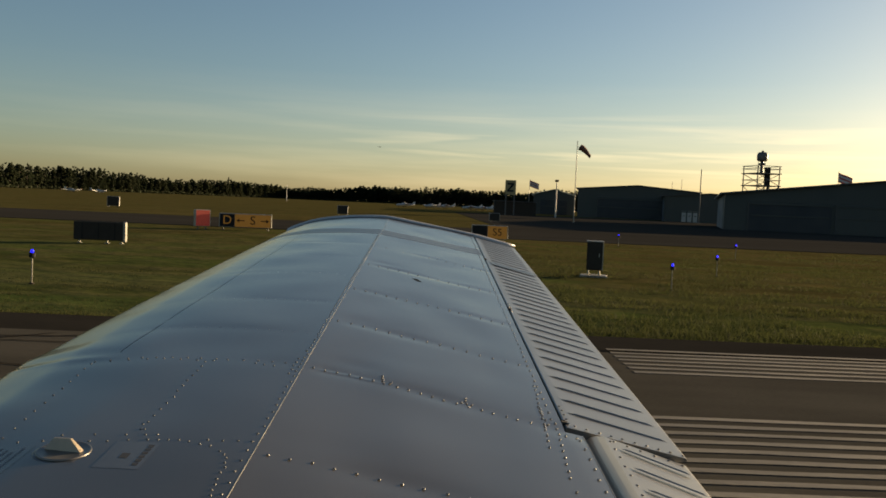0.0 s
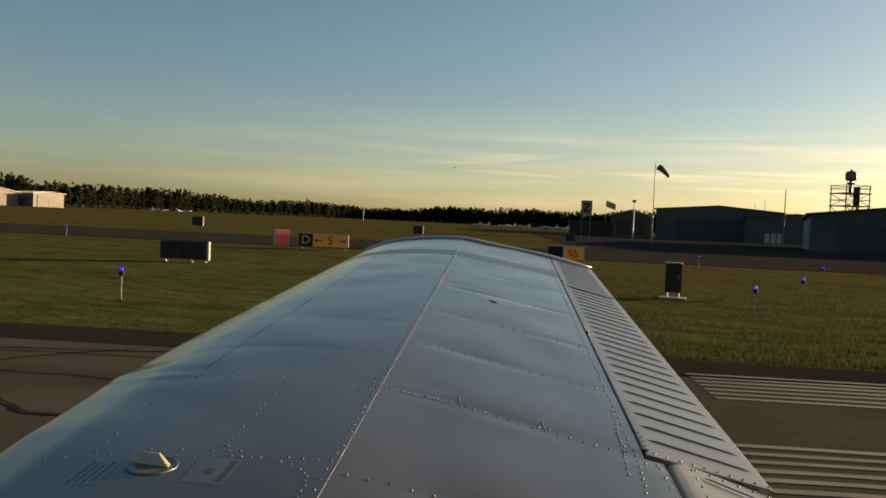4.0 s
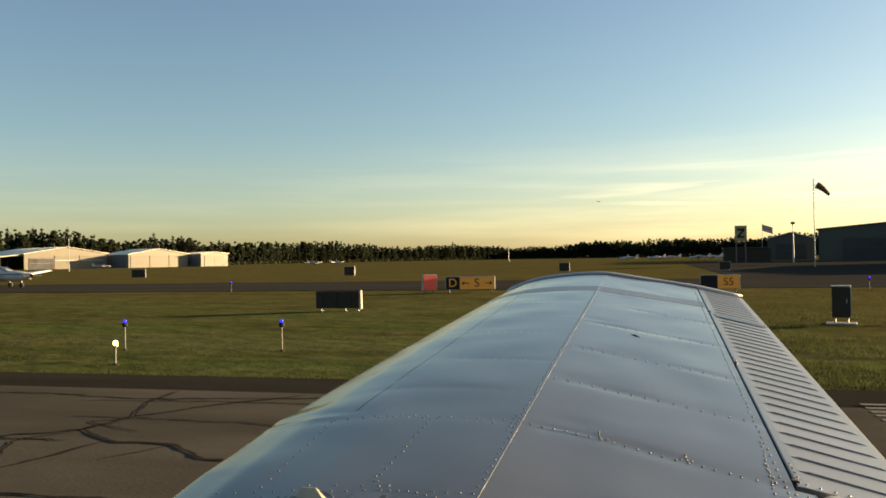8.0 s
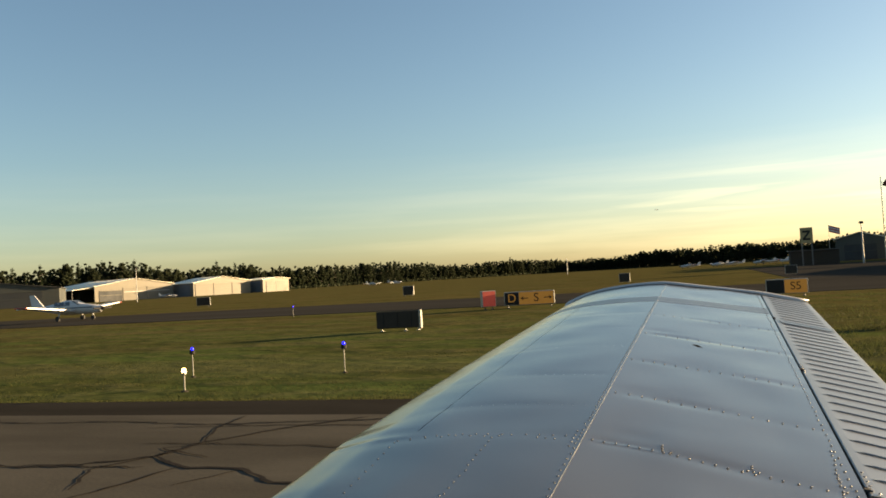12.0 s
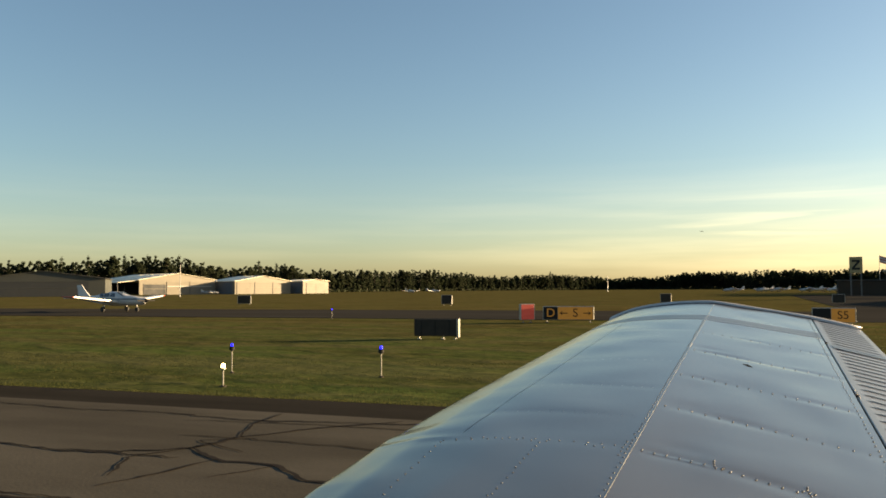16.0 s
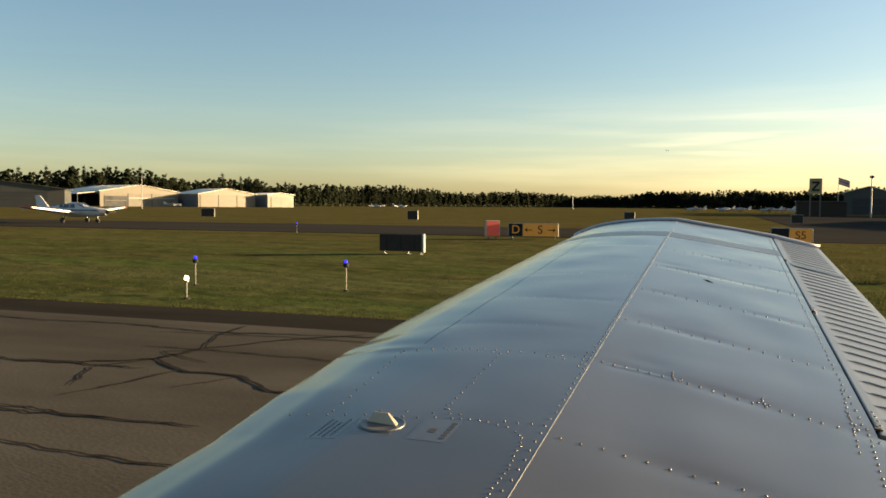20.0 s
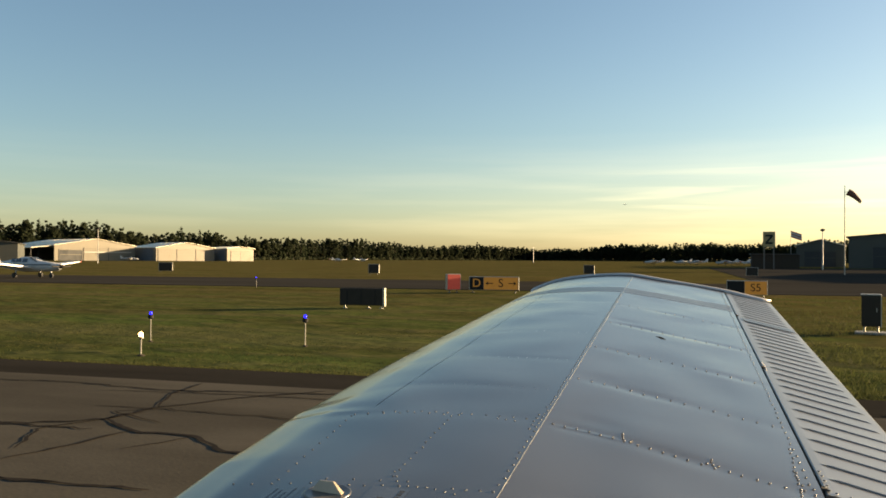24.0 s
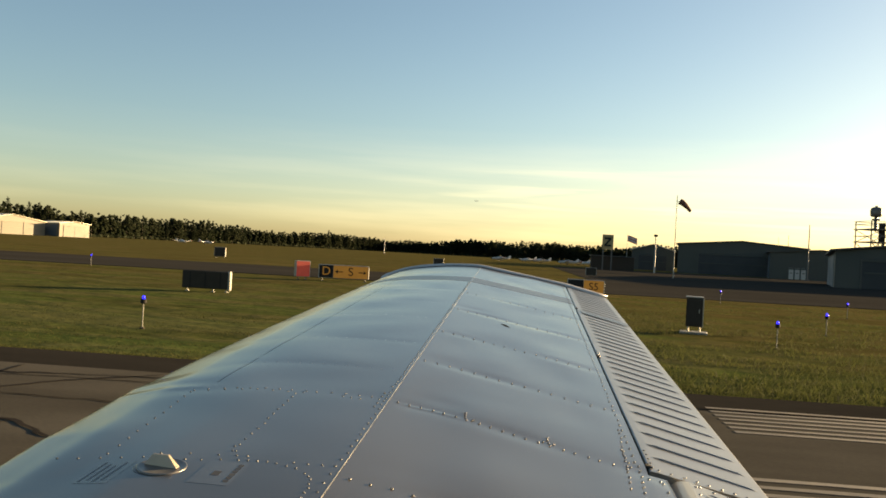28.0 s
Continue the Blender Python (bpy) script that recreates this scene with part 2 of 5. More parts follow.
BLADE = material("grass_blades", (0.050, 0.066, 0.020), 0.9, 0, 0.7, 0.10, 6, 0.1, (0.35, 2.2, 1), (0.050, 0.043, 0.016), gloss=0.1)
ASPHALT = material("runway_asphalt", (0.092, 0.084, 0.068), 0.9, 0, 0.64, 0.45, 45, 0.25, (0.45, 1.3, 1), gloss=0.0)
SHOULDER = material("dark_shoulder", (0.034, 0.031, 0.026), 0.9, 0, 0.75, 0.6, 20, 0.5, (0.3, 1.5, 1), gloss=0.0)
TAXI = material("taxiway_asphalt", (0.046, 0.043, 0.037), 0.95, 0, 0.8, 0.12, 12, 0.4, (0.4, 1.5, 1), gloss=0.0)
TAR = material("crack_tar", (0.030, 0.026, 0.022), 1.0, 0, 0.75, 3, 30, 0.2, gloss=0.02)
MARK = material("worn_white_marking", (0.24, 0.222, 0.19), 0.8, 0, 0.65, 2.0, 30, 0.3, (0.4, 2, 1), gloss=0.05)
DOOR_CREAM = material("cream_sliding_door", (0.135, 0.122, 0.094), 0.5, 0.1, 0.88, 0.3, 6, 0.1)
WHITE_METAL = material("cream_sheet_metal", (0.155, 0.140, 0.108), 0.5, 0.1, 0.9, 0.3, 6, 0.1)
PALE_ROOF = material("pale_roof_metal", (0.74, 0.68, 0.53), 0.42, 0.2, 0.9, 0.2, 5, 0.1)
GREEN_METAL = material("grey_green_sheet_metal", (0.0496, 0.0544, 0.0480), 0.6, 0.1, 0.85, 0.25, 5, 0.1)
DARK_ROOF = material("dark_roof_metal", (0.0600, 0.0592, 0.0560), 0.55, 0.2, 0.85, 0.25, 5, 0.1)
# solid panels in this near-black stand for the shade of open doorways
OPENING_SHADE = material("opening_shade", (0.03, 0.034, 0.036), 0.7, 0, 0.8, 0.4, 5, 0.1)
DOOR_BLUE = material("slate_blue_door", (0.10, 0.125, 0.15), 0.6, 0.1, 0.85, 0.4, 5, 0.1)
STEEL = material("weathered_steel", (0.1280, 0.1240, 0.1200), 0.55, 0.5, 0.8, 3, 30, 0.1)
POLE_WHITE = material("white_painted_pole", (0.3697, 0.3634, 0.3443), 0.5, 0.1, 0.85, 3, 30, 0.05)
ORANGE = material("faded_orange_cloth", (0.20, 0.08, 0.05), 0.85, 0, 0.7, 3, 60, 0.2)
YELLOW = material("sign_yellow", (0.4000, 0.1920, 0.0320), 0.5, 0, 0.88, 4, 40, 0.05)
BLACK = material("sign_black", (0.022, 0.021, 0.020), 0.75, 0, 0.8, 4, 40, 0.05, gloss=0.15)
RED = material("sign_red", (0.4000, 0.0560, 0.0400), 0.5, 0, 0.85, 4, 40, 0.05)
FRAME = material("sign_frame_alloy", (0.3200, 0.3120, 0.2800), 0.45, 0.5, 0.85, 6, 40, 0.05)
BOX_DARK = material("dark_brown_cabinet", (0.046, 0.039, 0.032), 0.9, 0, 0.8, 4, 40, 0.1, gloss=0.1)
PLANE_WHITE = material("white_aircraft_paint", (0.46, 0.46, 0.45), 0.35, 0, 0.92, 1, 20, 0.02)
PLANE_GLASS = material("tinted_canopy", (0.04, 0.05, 0.06), 0.1, 0, 0.9, 2, 20, 0.0)
BARK = material("pine_bark", (0.075, 0.060, 0.048), 0.9, 0, 0.7, 2, 20, 0.3)
NEEDLE = material("pine_needles", (0.026, 0.036, 0.021), 1.0, 0, 0.75, 0.5, 5, 0.2, vary=0.2, gloss=0.0)
LEAF = material("oak_leaves", (0.028, 0.036, 0.021), 1.0, 0, 0.75, 0.5, 5, 0.2, vary=0.2, gloss=0.0)
SEAM = material("dark_seam_line", (0.13, 0.13, 0.135), 0.5, 0.3, 0.6, 30, 120, 0.02)
# pale stake colour darkened, with shade put into it
SHADED_PALE = material("shaded_pale_stake", (0.2250, 0.2175, 0.1950), 0.6, 0.2, 0.8, 20, 80, 0.05)
for foliage, share, glow_through in ((BLADE, 0.4, (0.050, 0.058, 0.020, 1)), (NEEDLE, 0.5, (0.040, 0.050, 0.030, 1)), (LEAF, 0.5, (0.060, 0.070, 0.044, 1))):
    fn, fl = foliage.node_tree.nodes, foliage.node_tree.links
    leafy, blend = fn.new("ShaderNodeBsdfTranslucent"), fn.new("ShaderNodeMixShader")
    leafy.inputs["Color"].default_value, blend.inputs["Fac"].default_value = glow_through, share
    fl.new(fn["Principled BSDF"].outputs["BSDF"], blend.inputs[1])
    fl.new(leafy.outputs["BSDF"], blend.inputs[2])
    fl.new(blend.outputs["Shader"], fn["Material Output"].inputs["Surface"])
for lit_face, lit_colour in ((YELLOW, (1.0, 0.42, 0.06, 1)), (RED, (1.0, 0.12, 0.08, 1))):
    lit_face.node_tree.nodes["Principled BSDF"].inputs["Emission Color"].default_value = lit_colour
    lit_face.node_tree.nodes["Principled BSDF"].inputs["Emission Strength"].default_value = 0.03
BOARD_PAINT = material("faded_board_paint", (0.34, 0.26, 0.12), 0.6, 0, 0.85, 2, 30, 0.05)
FLAG_RED = material("flag_red", (0.45, 0.10, 0.08), 0.8, 0, 0.8)
BLUE_GLOW = glowing("blue_lamp_glass", (0.0, 0.006, 1.0), 1.1)
WARM_GLOW = glowing("warm_lamp_glass", (1.0, 0.62, 0.25), 4.0)


# ------------------------------------------------------------------ mesh helpers
class Shape:
    """Vertices and faces that grow piece by piece into one mesh."""

    def __init__(self):
        self.v, self.f = [], []

    def add(self, verts, faces, m=None):
        k = len(self.v)
        self.v += [tuple(m @ Vector(p)) for p in verts] if m else [tuple(p) for p in verts]
        self.f += [tuple(i + k for i in f) for f in faces]
        return self

    def box(self, x0, x1, y0, y1, z0, z1, m=None, bevel=0.0):
        if not bevel:
            vs = [(x, y, z) for z in (z0, z1) for x, y in ((x0, y0), (x1, y0), (x1, y1), (x0, y1))]
            return self.add(vs, [(3, 2, 1, 0), (4, 5, 6, 7), (0, 1, 5, 4), (1, 2, 6, 5), (2, 3, 7, 6), (3, 0, 4, 7)], m)
        b = min(bevel, (x1 - x0) / 2.1, (y1 - y0) / 2.1, (z1 - z0) / 2.1)
        rings = [(b, z0), (0, z0 + b), (0, z1 - b), (b, z1)]
        vs, fs = [], []
        for inset, z in rings:
            vs += [(x0 + inset, y0 + inset, z), (x1 - inset, y0 + inset, z), (x1 - inset, y1 - inset, z), (x0 + inset, y1 - inset, z)]
        for r in range(3):
            for i in range(4):
                j = (i + 1) % 4
                fs.append((4 * r + i, 4 * r + j, 4 * r + 4 + j, 4 * r + 4 + i))
        fs += [(3, 2, 1, 0), (12, 13, 14, 15)]
        return self.add(vs, fs, m)

    def tube(self, a, b, ra, rb=None, n=8, caps=True):
        a, b, rb = Vector(a), Vector(b), ra if rb is None else rb
        q = (b - a).to_track_quat("Z", "Y")
        vs = []
        for p, r in ((a, ra), (b, rb)):
            vs += [p + q @ Vector((r * math.cos(2 * math.pi * i / n), r * math.sin(2 * math.pi * i / n), 0)) for i in range(n)]
        fs = [(i, (i + 1) % n, n + (i + 1) % n, n + i) for i in range(n)]
        if caps:
            fs += [tuple(reversed(range(n))), tuple(range(n, 2 * n))]
        return self.add(vs, fs)

    def lathe(self, profile, n=20, m=None):
        """profile: rows of radius and height, from below up."""
        vs = [(r * math.cos(2 * math.pi * i / n), r * math.sin(2 * math.pi * i / n), z) for r, z in profile for i in range(n)]
        fs = [(k * n + i, k * n + (i + 1) % n, (k + 1) * n + (i + 1) % n, (k + 1) * n + i) for k in range(len(profile) - 1) for i in range(n)]
        fs += [tuple(reversed(range(n))), tuple(range((len(profile) - 1) * n, len(profile) * n))]
        return self.add(vs, fs, m)

    def grid(self, us, vs, place, flip=False):
        k, nu, nv = len(self.v), len(us), len(vs)
        self.v += [tuple(place(u, v)) for u in us for v in vs]
        for i in range(nu - 1):
            for j in range(nv - 1):
                q = (k + i * nv + j, k + (i + 1) * nv + j, k + (i + 1) * nv + j + 1, k + i * nv + j + 1)
                self.f.append(tuple(reversed(q)) if flip else q)
        return self

    def mesh(self, name, mat, smooth=False):
        me = bpy.data.meshes.new(name)
        me.from_pydata(self.v, [], self.f)
        me.materials.append(mat)
        if smooth:
            me.polygons.foreach_set("use_smooth", [True] * len(me.polygons))
        me.update()
        return me


def part(name, shape, mat, parent, label="", smooth=False, m=None):
    """One mesh under a thing or a part."""
    data = shape if isinstance(shape, bpy.types.Mesh) else shape.mesh(name, mat, smooth)
    ob = new(name, data)
    ob.parent = parent
    if m is not None:
        ob.matrix_basis = m
    return tagged(ob, label) if label else ob


def thing(name, m, label, category, group="", kind=""):
    ob = new(name)
    ob.empty_display_size = 0.2
    ob.matrix_basis = m
    return tagged(ob, label, category, group, kind)


def structure(name, shape, mat, label, category, smooth=False, kind="structure"):
    return tagged(new(name, shape.mesh(name, mat, smooth)), label, category, kind=kind)


def spread(a, b, step):
    n = max(1, round((b - a) / step))
    return [a + (b - a) * i / n for i in range(n + 1)]


def lettering(text, size):
    """A mesh of flat letters in the x-z plane, centred."""
    curve = bpy.data.curves.new("letters", "FONT")
    curve.body, curve.size, curve.align_x, curve.align_y, curve.extrude = text, size, "CENTER", "CENTER", 0.004
    ob = bpy.data.objects.new("letters", curve)
    scene.collection.objects.link(ob)
    bpy.context.view_layer.update()
    me = bpy.data.meshes.new_from_object(ob.evaluated_get(bpy.context.evaluated_depsgraph_get()))
    bpy.data.objects.remove(ob)
    bpy.data.curves.remove(curve)
    me.transform(pose(0, 0, 0, 90))
    return me


# ------------------------------------------------------------------ ground, runway, taxiway
RUNWAY_EDGE = 11.0
ground = Shape()
rings = [0, 30, 60, 120, 250, 500, 1000, 2000, 3500]
ground.v.append((0, 40, 0))
for r in rings[1:]:
    ground.v += [(r * math.cos(2 * math.pi * i / 48), 40 + r * math.sin(2 * math.pi * i / 48), 0) for i in range(48)]
ground.f += [(0, 1 + i, 1 + (i + 1) % 48) for i in range(48)]
for k in range(len(rings) - 2):
    a = 1 + 48 * k
    ground.f += [(a + i, a + 48 + i, a + 48 + (i + 1) % 48, a + (i + 1) % 48) for i in range(48)]
structure("ground", ground, GRASS, "mown airfield grass in green and dry brown bands", "grass ground")

runway = structure("runway", Shape().box(-400, 400, -30, RUNWAY_EDGE - 1.3, -0.2, 0.05, bevel=0.02), ASPHALT, "brown-grey weathered asphalt runway with tar-filled cracks", "runway")
structure("runway_shoulder", Shape().box(-400, 400, RUNWAY_EDGE - 1.3, RUNWAY_EDGE, -0.2, 0.04, bevel=0.02), SHOULDER, "dark asphalt shoulder along the runway edge", "runway shoulder")
structure("taxiway", Shape().box(-900, 900, 44, 62, -0.2, 0.03, bevel=0.02), TAXI, "dark asphalt parallel taxiway beyond the grass", "taxiway")
structure("apron", Shape().box(6, 140, 62, 190, -0.2, 0.025, bevel=0.02), TAXI, "dark asphalt apron in front of the hangars", "apron")


def crack(points, width, seed):
    """A wandering strip of tar, flat on the runway."""
    rnd = random.Random(seed)
    s, fine = Shape(), []
    for (ax, ay), (bx, by) in zip(points, points[1:]):
        n = max(2, int(math.hypot(bx - ax, by - ay) / 0.12))
        fine += [(ax + (bx - ax) * i / n + rnd.gauss(0, 0.012), ay + (by - ay) * i / n + rnd.gauss(0, 0.018)) for i in range(n)]
    fine.append(points[-1])
    for i, (x, y) in enumerate(fine):
        px, py = fine[max(0, i - 1)]
        qx, qy = fine[min(len(fine) - 1, i + 1)]
        d = math.hypot(qx - px, qy - py) or 1
        w = width * (0.55 + 0.7 * rnd.random()) * min(1, 0.35 + 0.25 * min(i, len(fine) - 1 - i)) / 2
        nx, ny = -(qy - py) / d * w, (qx - px) / d * w
        s.v += [(x + nx, y + ny, 0.056), (x - nx, y - ny, 0.056)]
        if i:
            k = len(s.v)
            s.f.append((k - 4, k - 3, k - 1, k - 2))
    return s


crack_rnd = random.Random(11)
CRACKS = [
    ([(-6.9, 6.7), (-6.2, 6.8), (-5.6, 7.2), (-5.5, 7.9), (-4.9, 8.8), (-4.2, 9.5)], 0.055), ([(-5.5, 7.9), (-5.9, 8.8), (-6.0, 9.6)], 0.04),
    ([(-5.6, 7.2), (-5.0, 6.8), (-4.3, 6.75), (-3.7, 6.3), (-2.8, 6.4)], 0.06), ([(-5.3, 5.5), (-5.1, 6.2), (-5.0, 6.8)], 0.045), ([(-4.6, 6.1), (-4.3, 6.7)], 0.05),
    ([(-10.5, 7.1), (-8.2, 6.8), (-6.9, 6.65), (-5.4, 6.75)], 0.05), ([(-5.5, 5.9), (-5.9, 6.6), (-5.45, 7.6)], 0.035),
    ([(-11.5, 9.3), (-9.0, 9.05), (-7.6, 9.2), (-6.2, 8.95), (-3.6, 9.4)], 0.045), ([(-9.6, 5.2), (-7.9, 5.0), (-6.6, 4.95), (-3.6, 5.1)], 0.045),
    ([(7.5, 9.3), (7.9, 8.2), (8.8, 7.7), (9.6, 7.4)], 0.06), ([(5.6, 8.1), (6.2, 7.4), (7.6, 7.1)], 0.05),
]
for i in range(16):
    x0, y0 = crack_rnd.uniform(-24, -5), crack_rnd.uniform(4.2, 9.4)
    run = [(x0, y0)]
    for k in range(crack_rnd.randint(3, 6)):
        run.append((run[-1][0] + crack_rnd.uniform(0.4, 1.6), min(9.5, run[-1][1] + crack_rnd.gauss(0, 0.16))))
    CRACKS.append((run, crack_rnd.uniform(0.025, 0.05)))
    if i % 2:
        bx, by = run[1]
        CRACKS.append(([(bx, by), (bx + crack_rnd.uniform(-0.5, 0.5), min(9.5, by + crack_rnd.uniform(-0.7, 0.7))), (bx + crack_rnd.uniform(-1.0, 1.0), min(9.6, by + crack_rnd.uniform(-1.1, 1.1)))], 0.03))
for i, (points, width) in enumerate(CRACKS):
    part("tar_crack", crack(points, width, i), TAR, runway, "dark tar-filled crack")

# worn threshold bars, each a bundle of thin lines
for y0, count in ((8.55, 7), (4.2, 12)):
    for i in range(count):
        y = y0 + 0.225 * i
        bar = Shape()
        xs = spread(2.2 if y0 > 8 else 1.2, 46, 0.6)
        rnd = random.Random(int(y * 100))
        bar.v += [(x, y + e * 0.045 + rnd.gauss(0, 0.006), 0.0545) for x in xs for e in (-1, 1)]
        bar.f += [(2 * k, 2 * k + 2, 2 * k + 3, 2 * k + 1) for k in range(len(xs) - 1)]
        part("marking_line", bar, MARK, runway, "worn white painted line")

# ------------------------------------------------------------------ the wing
WING = pose(-0.2647, 1.752, 1.3519, 3.943, 5.106, 0.352)
wing = thing("aircraft_wing", WING, "silver-painted riveted wing of a small airplane with corrugated aileron", "airplane wing")
UPPER = [(-0.705, -0.255), (-0.70, -0.247), (-0.69, -0.228), (-0.68, -0.205), (-0.67, -0.179), (-0.66, -0.153), (-0.652, -0.135), (-0.645, -0.1225), (-0.637, -0.1135), (-0.628, -0.1075), (-0.62, -0.1035),
         (-0.60, -0.095), (-0.55, -0.0755), (-0.50, -0.058), (-0.40, -0.0362), (-0.30, -0.0226),
         (-0.20, -0.0128), (-0.10, -0.0055), (-0.005, -0.0002), (0.0, 0.0), (0.005, -0.0003), (0.10, -0.0071), (0.18, -0.0130), (0.36, -0.0264), (0.552, -0.041), (0.60, -0.047), (0.829, -0.082)]
ROOT_UPPER = [(-0.705, -0.255), (-0.70, -0.25), (-0.69, -0.238), (-0.68, -0.222), (-0.67, -0.198), (-0.66, -0.164), (-0.652, -0.128), (-0.646, -0.103), (-0.640, -0.0905), (-0.632, -0.0845),
              (-0.62, -0.080), (-0.60, -0.0745), (-0.55, -0.062), (-0.50, -0.050)] + UPPER[14:]
LOWER = [(-0.705, -0.255), (-0.69, -0.285), (-0.64, -0.315), (-0.50, -0.325), (-0.2, -0.315), (0.1, -0.275), (0.36, -0.215), (0.552, -0.165), (0.829, -0.09)]
ROOT, TIP = -1.42, 3.69
RIBS_AFT = [-0.97, -0.452, 0.048, 0.525, 1.03, 1.615, 2.20]
RIBS_FORE = [0.058, 0.345, 0.755, 1.282, 1.75, 2.25]


def along(table, x):
    xs, zs = [p[0] for p in table], [p[1] for p in table]
    for i in range(len(xs) - 1):
        if x <= xs[i + 1] or i == len(xs) - 2:
            h = xs[i + 1] - xs[i]
            u = (x - xs[i]) / h
            m0 = (zs[i + 1] - zs[i - 1]) / (xs[i + 1] - xs[i - 1]) if i else (zs[1] - zs[0]) / h
            m1 = (zs[i + 2] - zs[i]) / (xs[i + 2] - xs[i]) if i + 2 < len(xs) else (zs[-1] - zs[-2]) / h
            return (2 * u**3 - 3 * u**2 + 1) * zs[i] + (u**3 - 2 * u**2 + u) * h * m0 + (3 * u**2 - 2 * u**3) * zs[i + 1] + (u**3 - u**2) * h * m1


def droop(x, y):
    """How far the nose of the section sinks towards the tip."""
    if x >= 0 or y <= 0.5:
        return 0.0
    return -0.052 * min(1.1, (y - 0.5) / 3.2) ** 1.3 * min(1.15, -x / 0.62) ** 1.6


def drawn_back(y):
    return min(0.30, max(0.0, 0.42 * (0.16 - y)))


def chordwise(x, y):
    """The nose is drawn back a little towards the root."""
    return x if x > -0.3 else -0.3 + (x + 0.3) * (1 + drawn_back(y))


def nose(u, y):
    """The reverse of chordwise, for laying out the skin."""
    return u if u > -0.3 else -0.3 + (u + 0.3) / (1 + drawn_back(y))


def rib_line(r, x):
    """Where along the span the rib r runs at x: a little inboard towards both edges."""
    if x > 0:
        return r - (0.07 if r < 0 else 0.20) * max(0.0, x - 0.10)
    return r - 0.9 * max(0.0, -x - 0.24) ** 2


def skin(x, y):
    """Height of the upper skin: the section, drawn down at the ribs, with shallow dents."""
    u, inner = chordwise(x, y), min(1.0, max(0.0, (0.25 - y) / 0.55))
    z = along(UPPER, u) + droop(x, y)
    if inner and x < -0.3:
        z += inner * (along(ROOT_UPPER, u) - along(UPPER, u))
    ribs = RIBS_AFT if x > 0 else RIBS_FORE
    fade = min(1.0, max(0.0, (x + 0.62) / 0.2)) * min(1.0, abs(x) / 0.05)
    for r in ribs:
        d = (y - rib_line(r, x)) / 0.035
        if abs(d) < 5:
            z -= (0.0020 if x > 0 else 0.0008) * fade * math.exp(-d * d) * max(0.1, 0.55 + 1.1 * noise.noise(Vector((x * 5.0, r * 3.1, 4.4))))
        if x > 0 and abs(d) < 5:
            # the sheet puckers beside the spar, just outboard of each rib
            e = (y - rib_line(r, x) - 0.075 - 0.02 * math.sin(9 * r)) / 0.045
            z -= 0.0016 * (0.6 + 0.4 * math.sin(5 * r)) * math.exp(-e * e - ((x - 0.09 - 0.03 * math.sin(7 * r)) / 0.07) ** 2)
    if 0.015 < x < 0.20:
        z += 0.0009 * math.exp(-((y - rib_line(0.045, x)) / 0.009) ** 2) * min(1.0, (x - 0.015) / 0.03) * min(1.0, (0.20 - x) / 0.06)
    z += fade * (0.0036 if x > 0 else 0.0028) * min(1.0, abs(x) / 0.16) * min(1.0, max(0.0, (0.57 - x) / 0.15)) * noise.noise(Vector((x * 4.6, y * 3.6, 1.7))) + fade * 0.0006 * max(0.1, 1.0 - abs(y) / 2.0) * noise.noise(Vector((x * 8, y * 6, 7.1)))
    if x < -0.36:
        lip = min(1.0, (-0.36 - x) / 0.1)
        z += lip * (0.0009 * math.exp(-((y - 0.055) / 0.016) ** 2) - 0.0008 * math.exp(-((y - 0.10) / 0.03) ** 2) + 0.0012 * noise.noise(Vector((x * 4, y * 5.5, 2.2))))
    return z


def skin_sheet(x0, x1, y0, y1, lift=0.0, dx=0.016, dy=0.02):
    return Shape().grid(spread(x0, x1, dx), spread(y0, y1, dy), lambda x, y: (x, y, skin(x, y) + lift))


fore_xs = spread(-0.705, -0.655, 0.004) + spread(-0.652, -0.592, 0.003) + spread(-0.584, 0.0, 0.009)
fore = Shape().grid(fore_xs, spread(ROOT, TIP, 0.012), lambda u, y: (nose(u, y), y, skin(nose(u, y), y)))
part("leading_edge_skin", fore, SILVER, wing, "silver-painted riveted leading edge skin", True)
aft_ys = sorted(set(spread(ROOT, 0.02, 0.012) + spread(0.025, 0.085, 0.004) + spread(0.09, TIP, 0.012)))
part("aft_skin", Shape().grid(spread(0.001, 0.5545, 0.009), aft_ys, lambda x, y: (x, y, skin(x, y) - 0.0012)), SILVER, wing, "silver-painted riveted aft skin with shallow dents", True)
part("flap_cove_skin", Shape().grid(spread(0.5545, 0.592, 0.0125), spread(ROOT, -0.04, 0.02), lambda x, y: (x, y, skin(x, y) - 0.0012)).grid(
    [0, 1], spread(ROOT, -0.04, 0.02), lambda u, y: (0.592 + 0.0015 * u, y, skin(0.592, y) - 0.0012 - 0.003 * u)), SILVER, wing, "silver skin lip over the flap", True)
part("cove_edge", Shape().grid([0.5908, 0.5930], spread(ROOT, -0.04, 0.02), lambda x, y: (x, y, skin(0.592, y) - 0.0004)), LIT_EDGE, wing, "thin bright skin edge over the flap")
part("lower_skin", Shape().grid([p[0] for p in LOWER[:-1]], spread(ROOT, TIP, 0.4), lambda u, y: (nose(u, y), y, along(LOWER, u) + droop(u, y)), True), SILVER, wing, "", True)
# near-black spar face puts the gap's shade into the colour
part("rear_spar", Shape().box(0.535, 0.545, ROOT, TIP, -0.162, -0.048), SLOT, wing, "rear spar coloured near-black for the shade in the hinge slot")
